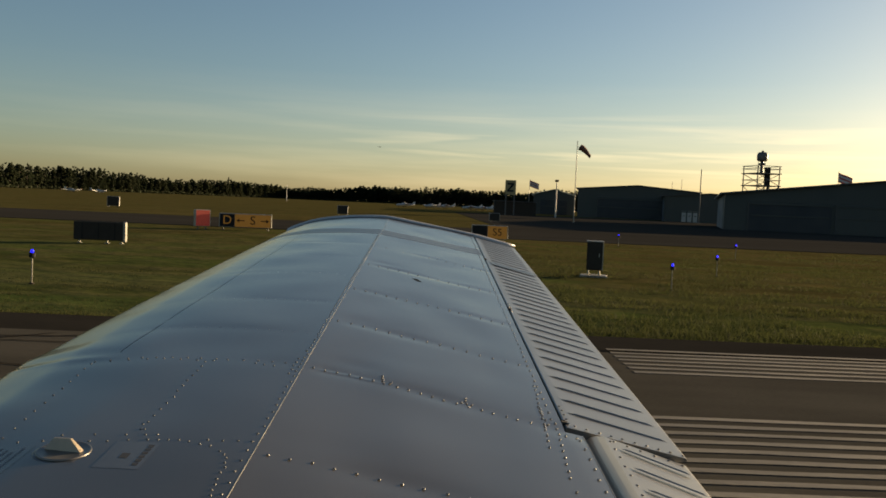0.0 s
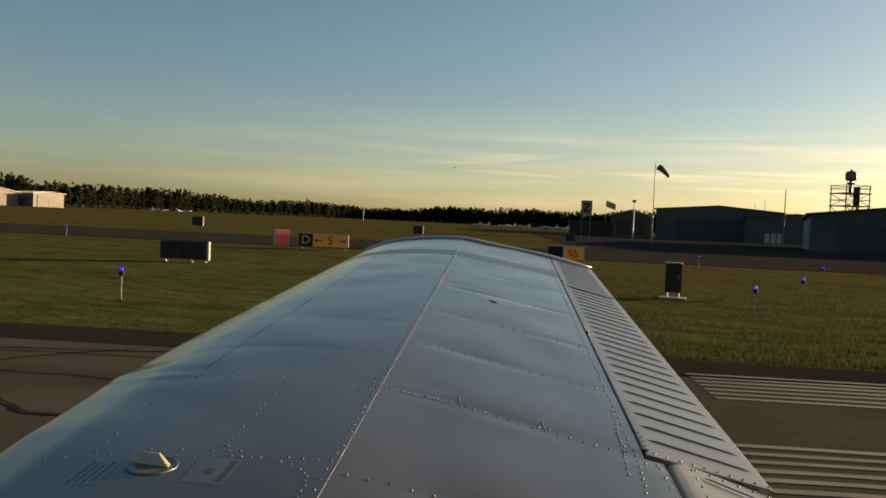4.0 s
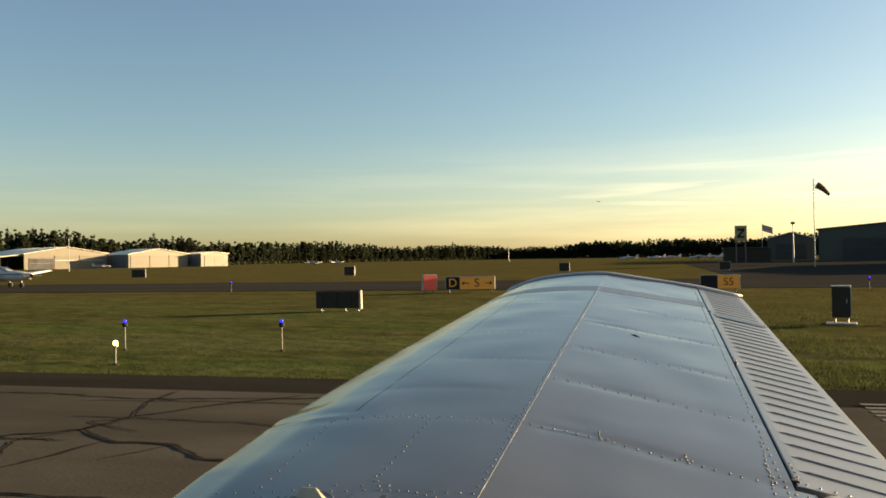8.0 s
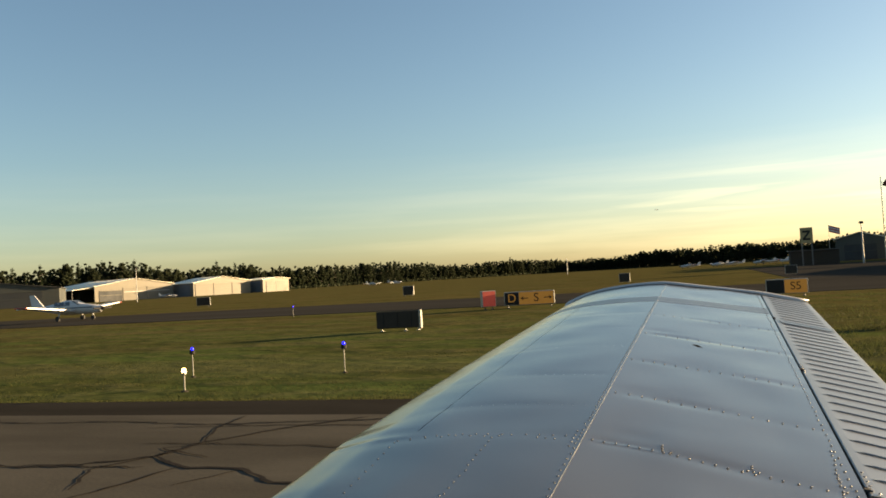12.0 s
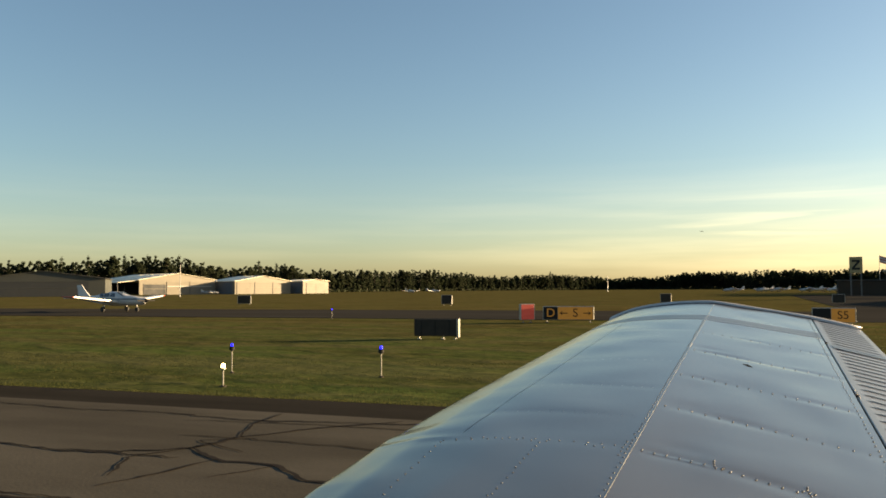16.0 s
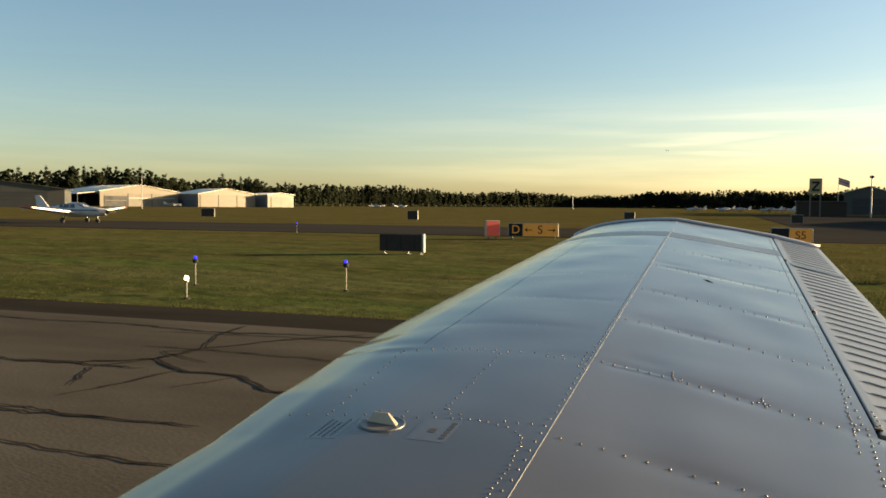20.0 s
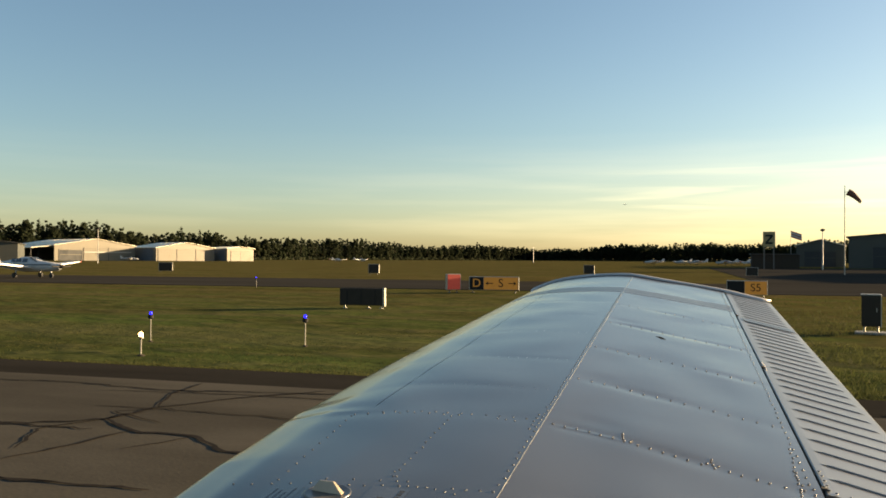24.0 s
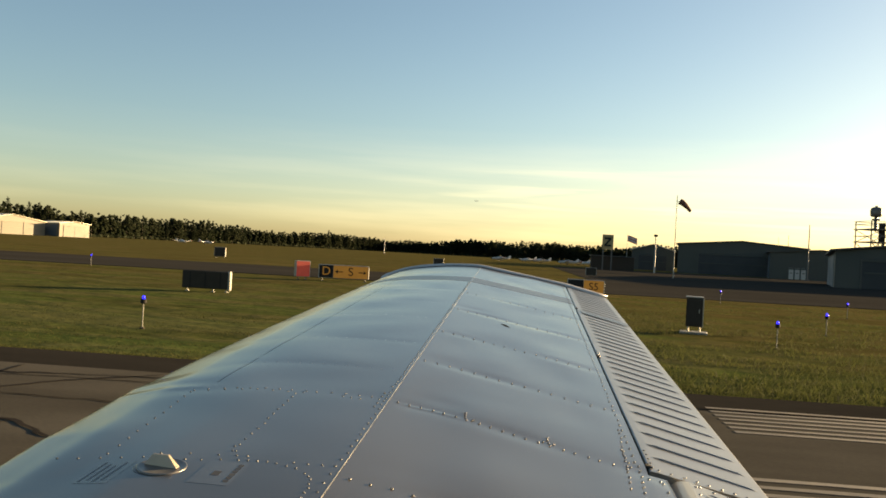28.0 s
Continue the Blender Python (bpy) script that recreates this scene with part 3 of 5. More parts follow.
part("root_rib", Shape().add([(nose(x, ROOT), ROOT, along(ROOT_UPPER, x)) for x, _ in UPPER[:-2]] + [(nose(x, ROOT), ROOT, z) for x, z in reversed(LOWER[1:-1])], [tuple(range(len(UPPER) - 2 + len(LOWER) - 2))]), SILVER, wing)
part("spar_lap_strip", Shape().grid([-0.0002, 0.0002, 0.0006], spread(ROOT, TIP - 0.01, 0.05), lambda x, y: (x, y, skin(x, y) + (0.0004 if x < 0.0006 else -0.0008))), LIT_EDGE, wing, "thin lap joint along the spar, coloured paler as a sunlit edge", True)

# dark dashes along the leading edge joint
lap_rnd = random.Random(5)
y = 0.1
while y < 3.3:
    length = lap_rnd.uniform(0.08, 0.42)
    part("seam_dash", skin_sheet(-0.4056, -0.4042, y, min(3.4, y + length), 0.0006, 0.0014, 0.05), SEAM, wing, "dark dash along a seam", True)
    y += length + lap_rnd.uniform(0.01, 0.05)

# the dark grey band before the tip
part("dark_band", Shape().grid(spread(-0.60, 0.5515, 0.009), spread(0, 1, 0.05), lambda x, u: (x, 2.70 + 0.23 * u, skin(x, 2.70 + 0.23 * u) + (0.0005 if x < 0 else -0.0007))), DARK_GREY, wing, "dark grey band across the wing", True)

# dark bead along the inboard edge of the tip rim
part("tip_joint_line", Shape().grid(spread(-0.60, 0.556, 0.016), [0, 1, 2, 3], lambda x, u: (x, TIP - (0.040, 0.036, 0.031, 0.026)[u], skin(x, TIP) + (-0.001, 0.0030, 0.0034, 0.001)[u])), INK, wing, "dark bead along the tip joint", True)

# wing tip: closing plate with a rounded rim
tip_ring = [(x, along(UPPER, x)) for x in [-0.705, -0.703, -0.695, -0.68, -0.66, -0.64, -0.62, -0.6, -0.55, -0.5] + spread(-0.45, 0.829, 0.06)] + [(x, z) for x, z in reversed(LOWER[1:-1])]
n_ring = len(tip_ring)
cx_tip, cz_tip = 0.05, -0.15
rim = Shape()
for y, grow in ((TIP - 0.030, -0.002), (TIP - 0.026, 0.004), (TIP - 0.012, 0.012), (TIP + 0.006, 0.0155), (TIP + 0.026, 0.010), (TIP + 0.05, -0.03)):
    for x, z in tip_ring:
        d = Vector((x - cx_tip, (z - cz_tip) * 3)).normalized()
        rim.v.append((x + d.x * grow * 0.5, y, z + droop(x, TIP) + math.copysign(max(abs(d.y), 0.9), d.y) * grow))
for k in range(5):
    rim.f += [(k * n_ring + i, k * n_ring + (i + 1) % n_ring, (k + 1) * n_ring + (i + 1) % n_ring, (k + 1) * n_ring + i) for i in range(n_ring)]
rim.f.append(tuple(range(5 * n_ring, 6 * n_ring)))
part("wing_tip", rim, LIT_TIP, wing, "silver wing tip with a raised rounded rim", True)


def rivet_rows(rows, radius, height):
    """Low domed heads along rows of points on the skin."""
    s = Shape()
    for x, y in rows:
        z = skin(x, y) - 0.0002
        k = len(s.v)
        for r, h in ((1.0, 0.0), (0.82, 0.62), (0.4, 0.95)):
            s.v += [(x + radius * r * math.cos(a * math.pi / 4), y + radius * r * math.sin(a * math.pi / 4), z + height * h) for a in range(8)]
        for ring in range(2):
            s.f += [(k + 8 * ring + i, k + 8 * ring + (i + 1) % 8, k + 8 * ring + 8 + (i + 1) % 8, k + 8 * ring + 8 + i) for i in range(8)]
        s.f.append(tuple(range(k + 16, k + 24)))
    return s


def line(x0, y0, x1, y1, step, jitter=0.0012, rnd=random.Random(3)):
    n = max(1, round(math.hypot(x1 - x0, y1 - y0) / step))
    return [(x0 + (x1 - x0) * i / n + rnd.gauss(0, jitter), y0 + (y1 - y0) * i / n + rnd.gauss(0, jitter)) for i in range(n + 1)]


def rib_heads(r, x0, x1, step):
    """One row of heads along a rib."""
    n = max(1, round(abs(x1 - x0) / step))
    return [(x, rib_line(r, x) + head_rnd.gauss(0, 0.0012)) for x in (x0 + (x1 - x0) * i / n + head_rnd.gauss(0, 0.0012) for i in range(n + 1))]


head_rnd = random.Random(19)
spar_heads = line(-0.011, ROOT + 0.05, -0.010, -0.45, 0.040) + line(-0.009, -0.41, -0.009, 0.0, 0.0375) + line(-0.0085, 0.03, -0.0075, 2.65, 0.028) + line(-0.020, -0.02, -0.020, 0.10, 0.030)
aft_heads, fore_heads = [], []
for r in RIBS_AFT:
    aft_heads += rib_heads(r, 0.02, 0.51, 0.0345 if r < 0 else 0.026 if r < 0.2 else 0.034 if r < 1.2 else 0.040)
aft_heads += line(0.170, 0.048, 0.168, 0.080, 0.015, 0.0006) + line(0.186, 0.036, 0.190, 0.044, 0.016)
aft_heads += line(0.351, 0.012, 0.349, 0.042, 0.014, 0.0006) + line(0.338, 0.014, 0.362, 0.009, 0.024)
aft_heads += line(0.534, 3.6, 0.534, 0.02, 0.048) + line(0.527, 0.26, 0.505, -0.16, 0.036) + line(0.540, 0.0, 0.522, -0.27, 0.032) + line(0.515, 0.09, 0.520, -0.02, 0.028)
aft_heads += line(0.578, ROOT + 0.05, 0.578, -0.08, 0.05) + line(0.553, -0.07, 0.575, -0.07, 0.022) + line(0.520, -0.30, 0.515, ROOT + 0.05, 0.06)
flush_heads = []
for r in RIBS_FORE:
    (fore_heads if r < 0.2 else flush_heads).extend(rib_heads(r, -0.04, -0.43 if r < 0.2 else -0.37, 0.030))
fore_heads += rib_heads(0.045, -0.19, -0.43, 0.034) + line(-0.06, 0.028, -0.10, 0.036, 0.02)
# tank bay: side row, curved corner and front row
fore_heads += line(-0.203, 0.03, -0.193, -0.385, 0.036) + line(-0.199, -0.36, -0.178, -0.41, 0.022) + line(-0.168, -0.429, -0.25, -0.448, 0.028) + line(-0.25, -0.448, -0.46, -0.456, 0.036) + line(-0.428, -0.03, -0.387, -0.432, 0.045)
fore_heads += line(-0.30, -0.425, -0.16, -0.405, 0.045)
corner = [(-0.168, -0.429), (-0.137, -0.426), (-0.106, -0.428), (-0.070, -0.442), (-0.049, -0.460), (-0.035, -0.485), (-0.028, -0.520), (-0.026, -0.58), (-0.027, -0.72), (-0.03, -1.2)]
for (ax, ay), (bx, by) in zip(corner, corner[1:]):
    fore_heads += line(ax, ay, bx, by, 0.0185)[:-1]
fore_heads += line(-0.078, -0.418, -0.012, -0.410, 0.022)
tagged(part("rivet_row", rivet_rows(spar_heads, 0.0025, 0.0018), RIVET, wing, "row of domed rivets along the spar", True), kind="stuff")
tagged(part("rivet_row", rivet_rows(aft_heads, 0.0028, 0.0016), RIVET, wing, "rows of domed rivets along the ribs", True), kind="stuff")
tagged(part("rivet_row", rivet_rows(flush_heads, 0.0019, 0.0006), RIVET, wing, "faint rows of flush rivets ahead of the spar", True), kind="stuff")
tagged(part("rivet_row", rivet_rows(fore_heads, 0.0023, 0.0017), RIVET, wing, "rows of domed rivets round the fuel tank", True), kind="stuff")

# fuel cap with its lifting tab
cap_x, cap_y = -0.268, -0.492
cap_m = Matrix.Translation((cap_x, cap_y, skin(cap_x, cap_y) - 0.001)) @ pose(0, 0, 0, 0, -4, 0)
cap = part("fuel_cap", Shape().lathe([(0.0375, 0.0), (0.0385, 0.0012), (0.0380, 0.0026), (0.0365, 0.0032), (0.0350, 0.0026), (0.0, 0.0026)], 32), CAP, wing, "round metal fuel filler cap", True, cap_m)
tab = Shape().add([(-0.029, 0.000, 0.0028), (0.026, -0.006, 0.0028), (0.027, 0.004, 0.0028), (-0.028, 0.010, 0.0028), (-0.018, 0.006, 0.0185), (0.008, 0.003, 0.0195), (0.009, 0.006, 0.0195), (-0.017, 0.009, 0.0185)],
                  [(3, 2, 1, 0), (4, 5, 6, 7), (0, 1, 5, 4), (1, 2, 6, 5), (2, 3, 7, 6), (3, 0, 4, 7)])
part("tab_hinge", Shape().tube((-0.027, 0.004, 0.0040), (0.025, -0.002, 0.0040), 0.0016, n=8), RIVET, cap, "small steel hinge pin")
part("lifting_tab", tab, TAB, cap, "ivory folding tab")
part("cap_seat", Shape().lathe([(0.0425, 0.0), (0.0425, 0.0006), (0.0395, 0.0009), (0.0, 0.0009)], 32), DARK_GREY, wing, "dark ring under the fuel cap", True, cap_m @ Matrix.Translation((0, 0, -0.0004)))


def decal(name, x0, x1, y0, y1, bars, label, ink):
    d = part(name, skin_sheet(x0, x1, y0, y1, 0.0003, 0.01, 0.01), DECAL, wing, label, True)
    for bx0, bx1, by0, by1 in bars:
        part("text_bar", skin_sheet(bx0, bx1, by0, by1, 0.0006, 0.01, 0.01), ink, d, "dark line of worn lettering")


decal("fuel_placard", -0.372, -0.318, -0.572, -0.470, [(-0.366 + 0.011 * i, -0.362 + 0.011 * i, -0.565 + 0.006 * (i % 2), -0.478 - 0.008 * (i % 3)) for i in range(4)], "worn grey placard with unreadable lines beside the fuel cap", FADED)
decal("grade_placard", -0.208, -0.142, -0.545, -0.442, [(-0.157, -0.149, -0.532 + 0.014 * i, -0.522 + 0.014 * i) for i in range(6)] + [(-0.184, -0.172, -0.508, -0.489)], "worn grey placard with dark marks beside the fuel cap", INK)
part("drain_slot", Shape().grid(spread(0.200, 0.240, 0.004), [-1, 0, 1], lambda x, u: (x, 1.446 - 1.1 * (x - 0.220) - 14 * (x - 0.220) ** 2 + 0.022 * u * (1.02 - abs(x - 0.220) / 0.020), skin(x, 1.446 - 1.1 * (x - 0.220)) - 0.0006)), SLOT, wing, "small dark crescent slot")

# aileron and flap, with pressed ribs across them
bead_mesh = Shape().grid([0, 0.006, 0.018, 0.11, 0.207, 0.219, 0.225], [0, 0.0008, 0.0016, 0.0024, 0.0056, 0.0100],
                         lambda x, u: (x, u - 0.10 * x, -0.0006 + min(1, min(x, 0.225 - x) / 0.018) * (0.0026 * min(1, u / 0.0020) * (1 if u < 0.0025 else (0.0100 - u) / 0.0076)))).mesh("pressed_rib", SILVER_FLAP)


def control_surface(name, y0, y1, nose, rear, label, beads, bead_x, slope, drop, shrink=1.0):
    """A hinged panel from its nose to its rear edge; nose and rear are (x, z)."""
    (nx, nz), (rx, rz) = nose, rear
    round_nose = [(nx, nz - 0.045), (nx + 0.003, nz - 0.028), (nx + 0.010, nz - 0.014), (nx + 0.020, nz - 0.005), (nx + 0.032, nz - 0.001), (nx + 0.046, nz)]
    square_nose = [(nx, nz - 0.02), (nx + 0.001, nz - 0.004), (nx + 0.004, nz - 0.0018), (nx + 0.02, nz - 0.003)]
    sec = [(nx + 0.02, nz - 0.09), (nx + 0.002, nz - 0.055), *(round_nose if name == "flap" else square_nose), (rx - 0.004, rz), (rx, rz - 0.003), (rx - 0.004, rz - 0.008)]
    s = Shape()
    for y in (y0, y1):
        s.v += [(x, y, z) for x, z in sec]
    n = len(sec)
    s.f += [(i, i + n, (i + 1) % n + n, (i + 1) % n) for i in range(n)] + [tuple(range(n)), tuple(reversed(range(n, 2 * n)))]
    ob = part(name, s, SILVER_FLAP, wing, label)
    if name == "flap":
        for poly in ob.data.polygons[1:7]:
            poly.use_smooth = True
    y = beads
    while y < y1 - 0.04:
        if y > y0 + 0.035:
            part("pressed_rib", bead_mesh, SILVER_FLAP, ob, m=pose(bead_x, y, drop - slope * bead_x, 0, math.degrees(math.atan(slope)), 0) @ Matrix.Diagonal((shrink, 1, 1, 1)))
        y += 0.1
    return ob


slope_a = (0.082 - 0.047) / (0.829 - 0.582)
aileron = control_surface("aileron", 0.0, TIP - 0.034, (0.5630, -0.0460), (0.829, -0.082), "silver corrugated aileron with pressed ribs", 0.005, 0.587, slope_a, -0.047 + slope_a * 0.582)
slope_f = (0.092 - 0.053) / (0.824 - 0.6405)
flap = control_surface("flap", ROOT, -0.012, (0.5945, -0.0530), (0.824, -0.092), "silver corrugated flap set slightly lower than the wing", -0.07 - 1.3, 0.668, slope_f * 0.98, -0.0535 + slope_f * 0.662 * 0.98, 0.64)
part("band_on_aileron", Shape().grid(spread(0.585, 0.822, 0.02), [0, 1], lambda x, u: (x, 2.44 + 0.1 * u + 0.03 * (0.6 - x), -0.047 - slope_a * (x - 0.582) + 0.0012)), DARK_GREY, aileron, "dark grey band")
hinge_rnd = random.Random(8)
hinge_heads = line(0.571, 0.02, 0.571, 0.14, 0.03, 0.001, hinge_rnd) + line(0.569, 1.22, 0.569, 1.36, 0.035, 0.001, hinge_rnd)
heads = Shape()
for x, y in hinge_heads:
    heads.lathe([(0.0032, 0.0), (0.0026, 0.0018), (0.0, 0.0022)], 8, Matrix.Translation((x, y, -0.0462)))
flap_heads = Shape()
for x, y in line(0.652, ROOT + 0.05, 0.652, -0.03, 0.045, 0.001, hinge_rnd) + line(0.66, -0.026, 0.81, -0.026, 0.03, 0.001, hinge_rnd):
    flap_heads.lathe([(0.0032, 0.0), (0.0024, 0.0014), (0.0, 0.0018)], 8, Matrix.Translation((x, y, -0.0530 - slope_f * (x - 0.6405))))
tagged(part("rivet_row", flap_heads, RIVET, flap, "row of small rivets along the flap nose"), kind="stuff")
for x, y in line(0.585, 0.012, 0.82, 0.012, 0.026, 0.001, hinge_rnd):
    heads.lathe([(0.0032, 0.0), (0.0024, 0.0014), (0.0, 0.0018)], 8, Matrix.Translation((x, y, -0.047 - slope_a * (x - 0.582))))
tagged(part("rivet_row", heads, RIVET, aileron, "row of small rivets along the aileron"), kind="stuff")
for y in (0.03, 1.27, 2.6):
    hinge = part("hinge_bracket", Shape().box(-0.006, 0.010, -0.007, 0.007, -0.03, -0.0015, bevel=0.002), RUBBER, wing, "small dark hinge bracket", m=pose(0.563, y, -0.043))
    part("hinge_bolt", Shape().tube((0, 0, 0), (0, 0, 0.002), 0.003), RIVET, hinge)

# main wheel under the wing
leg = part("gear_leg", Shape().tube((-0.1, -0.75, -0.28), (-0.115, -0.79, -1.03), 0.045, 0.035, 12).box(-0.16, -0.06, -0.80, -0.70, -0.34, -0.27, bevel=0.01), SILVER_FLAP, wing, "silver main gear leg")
wheel = part("wheel", Shape().lathe([(0.07, -0.05), (0.13, -0.075), (0.165, -0.06), (0.178, 0), (0.165, 0.06), (0.13, 0.075), (0.07, 0.05)], 24), RUBBER, wing, "black rubber main wheel", True, pose(-0.115, -0.86, -1.0525, -90, 0, 0))
part("hub", Shape().lathe([(0.08, -0.055), (0.075, 0.055)], 16), STEEL, wheel)


# ------------------------------------------------------------------ airfield lights and signs
def edge_light(x, y, glow, label, group):
    t = thing("taxiway_light", pose(x, y, 0), label, "edge light", group)
    part("stake", Shape().tube((0, 0, -0.05), (0, 0, 0.46), 0.011, 0.011, 8), SHADED_PALE, t, "pale thin stake")
    part("base_can", Shape().lathe([(0.05, 0.0), (0.05, 0.015), (0.02, 0.03), (0.0, 0.03)], 12), BOX_DARK, t)
    part("housing", Shape().lathe([(0.03, 0.46), (0.055, 0.48), (0.055, 0.54), (0.045, 0.55), (0.0, 0.55)], 12), BLACK, t)
    part("lens", Shape().lathe([(0.026, 0.55), (0.028, 0.58), (0.020, 0.605), (0.0, 0.612)], 12), glow, t, "lit glass lens", True)
    return t


for x, y in ((-10.2, 14.4), (-6.9, 14.6), (5.5, 18.4), (8.2, 23.2), (12.4, 33.0), (9.4, 40.5), (-23.2, 42.5)):
    edge_light(x, y, BLUE_GLOW, "blue taxiway edge light on a thin stake in grass", "taxiway edge lights")


def runway_light(x, y):
    t = thing("runway_light", pose(x, y, 0), "lit white runway edge light on a short pale stake", "edge light", "runway edge lights")
    part("base_can", Shape().lathe([(0.07, -0.02), (0.07, 0.012), (0.03, 0.03), (0.0, 0.03)], 12), BOX_DARK, t)
    part("stake", Shape().tube((0, 0, 0.0), (0, 0, 0.30), 0.014, 0.012, 8), SHADED_PALE, t, "pale thin stake")
    part("collar", Shape().lathe([(0.02, 0.29), (0.045, 0.31), (0.045, 0.34), (0.0, 0.34)], 12), FRAME, t)
    part("lens", Shape().lathe([(0.034, 0.34), (0.038, 0.37), (0.030, 0.405), (0.0, 0.415)], 12), WARM_GLOW, t, "lit clear glass lens", True)
    return t


runway_light(-8.9, 12.3)
runway_light(-29.5, 12.3)


def arrow(direction):
    s = Shape().box(-0.16, 0.16, -0.004, 0.004, -0.022, 0.022)
    tip = 0.24 * direction
    base = 0.08 * direction
    s.add([(base, -0.004, 0.11), (tip, -0.004, 0.0), (base, -0.004, -0.11), (base + 0.05 * direction, -0.004, 0.0), (base, 0.004, 0.11), (tip, 0.004, 0.0), (base, 0.004, -0.11), (base + 0.05 * direction, 0.004, 0.0)],
          [(0, 1, 3), (1, 2, 3), (4, 7, 5), (5, 7, 6), (0, 4, 5, 1), (1, 5, 6, 2), (2, 6, 7, 3), (3, 7, 4, 0)])
    return s


def airfield_sign(x, y, turn, panels, height, label, group="airfield signs"):
    """panels: rows of width, panel material and marks (text, ink) or arrows."""
    t = thing("airfield_sign", pose(x, y, 0, 0, 0, turn), label, "airfield sign", group)
    total = sum(p[0] for p in panels)
    low_z = 0.16
    part("housing", Shape().box(-total / 2 - 0.03, total / 2 + 0.03, -0.05, 0.16, low_z - 0.03, low_z + height + 0.03, bevel=0.02), FRAME, t, "pale alloy housing")
    for fx in (-total / 2 + 0.15, total / 2 - 0.15):
        leg = part("leg", Shape().tube((fx, 0.05, -0.05), (fx, 0.05, low_z), 0.025), STEEL, t)
        part("foot", Shape().box(fx - 0.07, fx + 0.07, -0.02, 0.12, 0.0, 0.025, bevel=0.006), STEEL, leg)
    px = -total / 2
    for width, mat_panel, marks in panels:
        face = part("panel", Shape().box(px + 0.008, px + width - 0.008, -0.058, -0.048, low_z, low_z + height, bevel=0.004), mat_panel, t)
        for kind, dx, ink, size in marks:
            at_m = pose(px + width / 2 + dx, -0.063, low_z + height / 2)
            if kind in ("<", ">"):
                part("arrow", arrow(-1 if kind == "<" else 1), ink, face, m=at_m)
            else:
                me = lettering(kind, size)
                me.materials.clear()
                me.materials.append(ink)
                part("letter", me, ink, face, m=at_m)
        px += width
    return t


airfield_sign(-9.0, 41.0, 6, [(0.72, BLACK, [("D", 0, YELLOW, 0.6)]), (1.75, YELLOW, [("<", -0.55, BLACK, 0), ("S", 0, BLACK, 0.6), (">", 0.55, BLACK, 0)])], 0.62, "yellow and black taxiway direction sign standing in grass")
airfield_sign(-10.95, 40.4, 38, [(0.7, RED, [])], 0.75, "red mandatory sign panel in a pale frame on grass")
airfield_sign(3.0, 40.0, -6, [(0.75, BLACK, []), (0.95, YELLOW, [("S5", 0, BLACK, 0.5)])], 0.6, "yellow S5 taxiway sign in shade beside the taxiway")
airfield_sign(-57, 83, 20, [(1.5, BOX_DARK, [])], 0.9, "dark back of an airfield sign on grass")
airfield_sign(-31, 82, 4, [(1.1, BOX_DARK, [])], 0.9, "dark back of an airfield sign on grass")
airfield_sign(7.3, 91, 0, [(1.1, BOX_DARK, [])], 0.8, "dark back of an airfield sign on grass")
airfield_sign(-9.5, 92, 0, [(1.1, BOX_DARK, [])], 0.9, "dark back of an airfield sign on grass")


# wide sign seen from behind, and an electrical cabinet on its pad
back_sign = thing("sign_back", pose(-10.4, 26.4, 0, 0, 0, 4), "wide dark back of an airfield sign with a pale end post", "airfield sign", "airfield signs")
part("housing", Shape().box(-0.76, 0.76, -0.06, 0.10, 0.10, 0.68, bevel=0.02), BOX_DARK, back_sign)
part("end_post", Shape().box(0.764, 0.83, -0.08, 0.12, 0.06, 0.70, bevel=0.015), FRAME, back_sign, "pale end post")
for fx in (-0.6, 0.25, 0.7):
    foot = part("leg", Shape().tube((fx, 0.02, -0.05), (fx, 0.02, 0.10), 0.02), FRAME, back_sign)
    part("foot", Shape().box(fx - 0.06, fx + 0.06, -0.05, 0.09, 0.0, 0.02, bevel=0.005), FRAME, foot)
for fx in (-0.5, 0.0, 0.5):
    part("back_seam", Shape().box(fx - 0.012, fx + 0.012, -0.068, -0.0605, 0.13, 0.65), BLACK, back_sign)
cabinet = thing("electrical_cabinet", pose(4.35, 21.4, 0, 0, 0, -12), "dark metal cabinet with pale rim on a concrete pad", "cabinet")
part("pad", Shape().box(-0.34, 0.34, -0.28, 0.28, -0.05, 0.05, bevel=0.02), SHADED_PALE, cabinet, "grey concrete pad")
for fx in (-0.14, 0.14):
    part("leg", Shape().tube((fx, 0, 0.05), (fx, 0, 0.20), 0.025), FRAME, cabinet)
part("body", Shape().box(-0.20, 0.20, -0.16, 0.16, 0.18, 0.90, bevel=0.015), BOX_DARK, cabinet)
part("lid", Shape().box(-0.22, 0.22, -0.18, 0.18, 0.902, 0.935, bevel=0.012), FRAME, cabinet, "pale metal rim")
part("side_rail", Shape().box(0.202, 0.225, -0.17, 0.17, 0.17, 0.90, bevel=0.008), FRAME, cabinet)
door_leaf = part("door_leaf", Shape().box(-0.17, 0.17, -0.172, -0.163, 0.24, 0.86, bevel=0.004), BOX_DARK, cabinet)
part("handle", Shape().box(0.11, 0.13, -0.19, -0.173, 0.52, 0.62, bevel=0.004), FRAME, door_leaf)

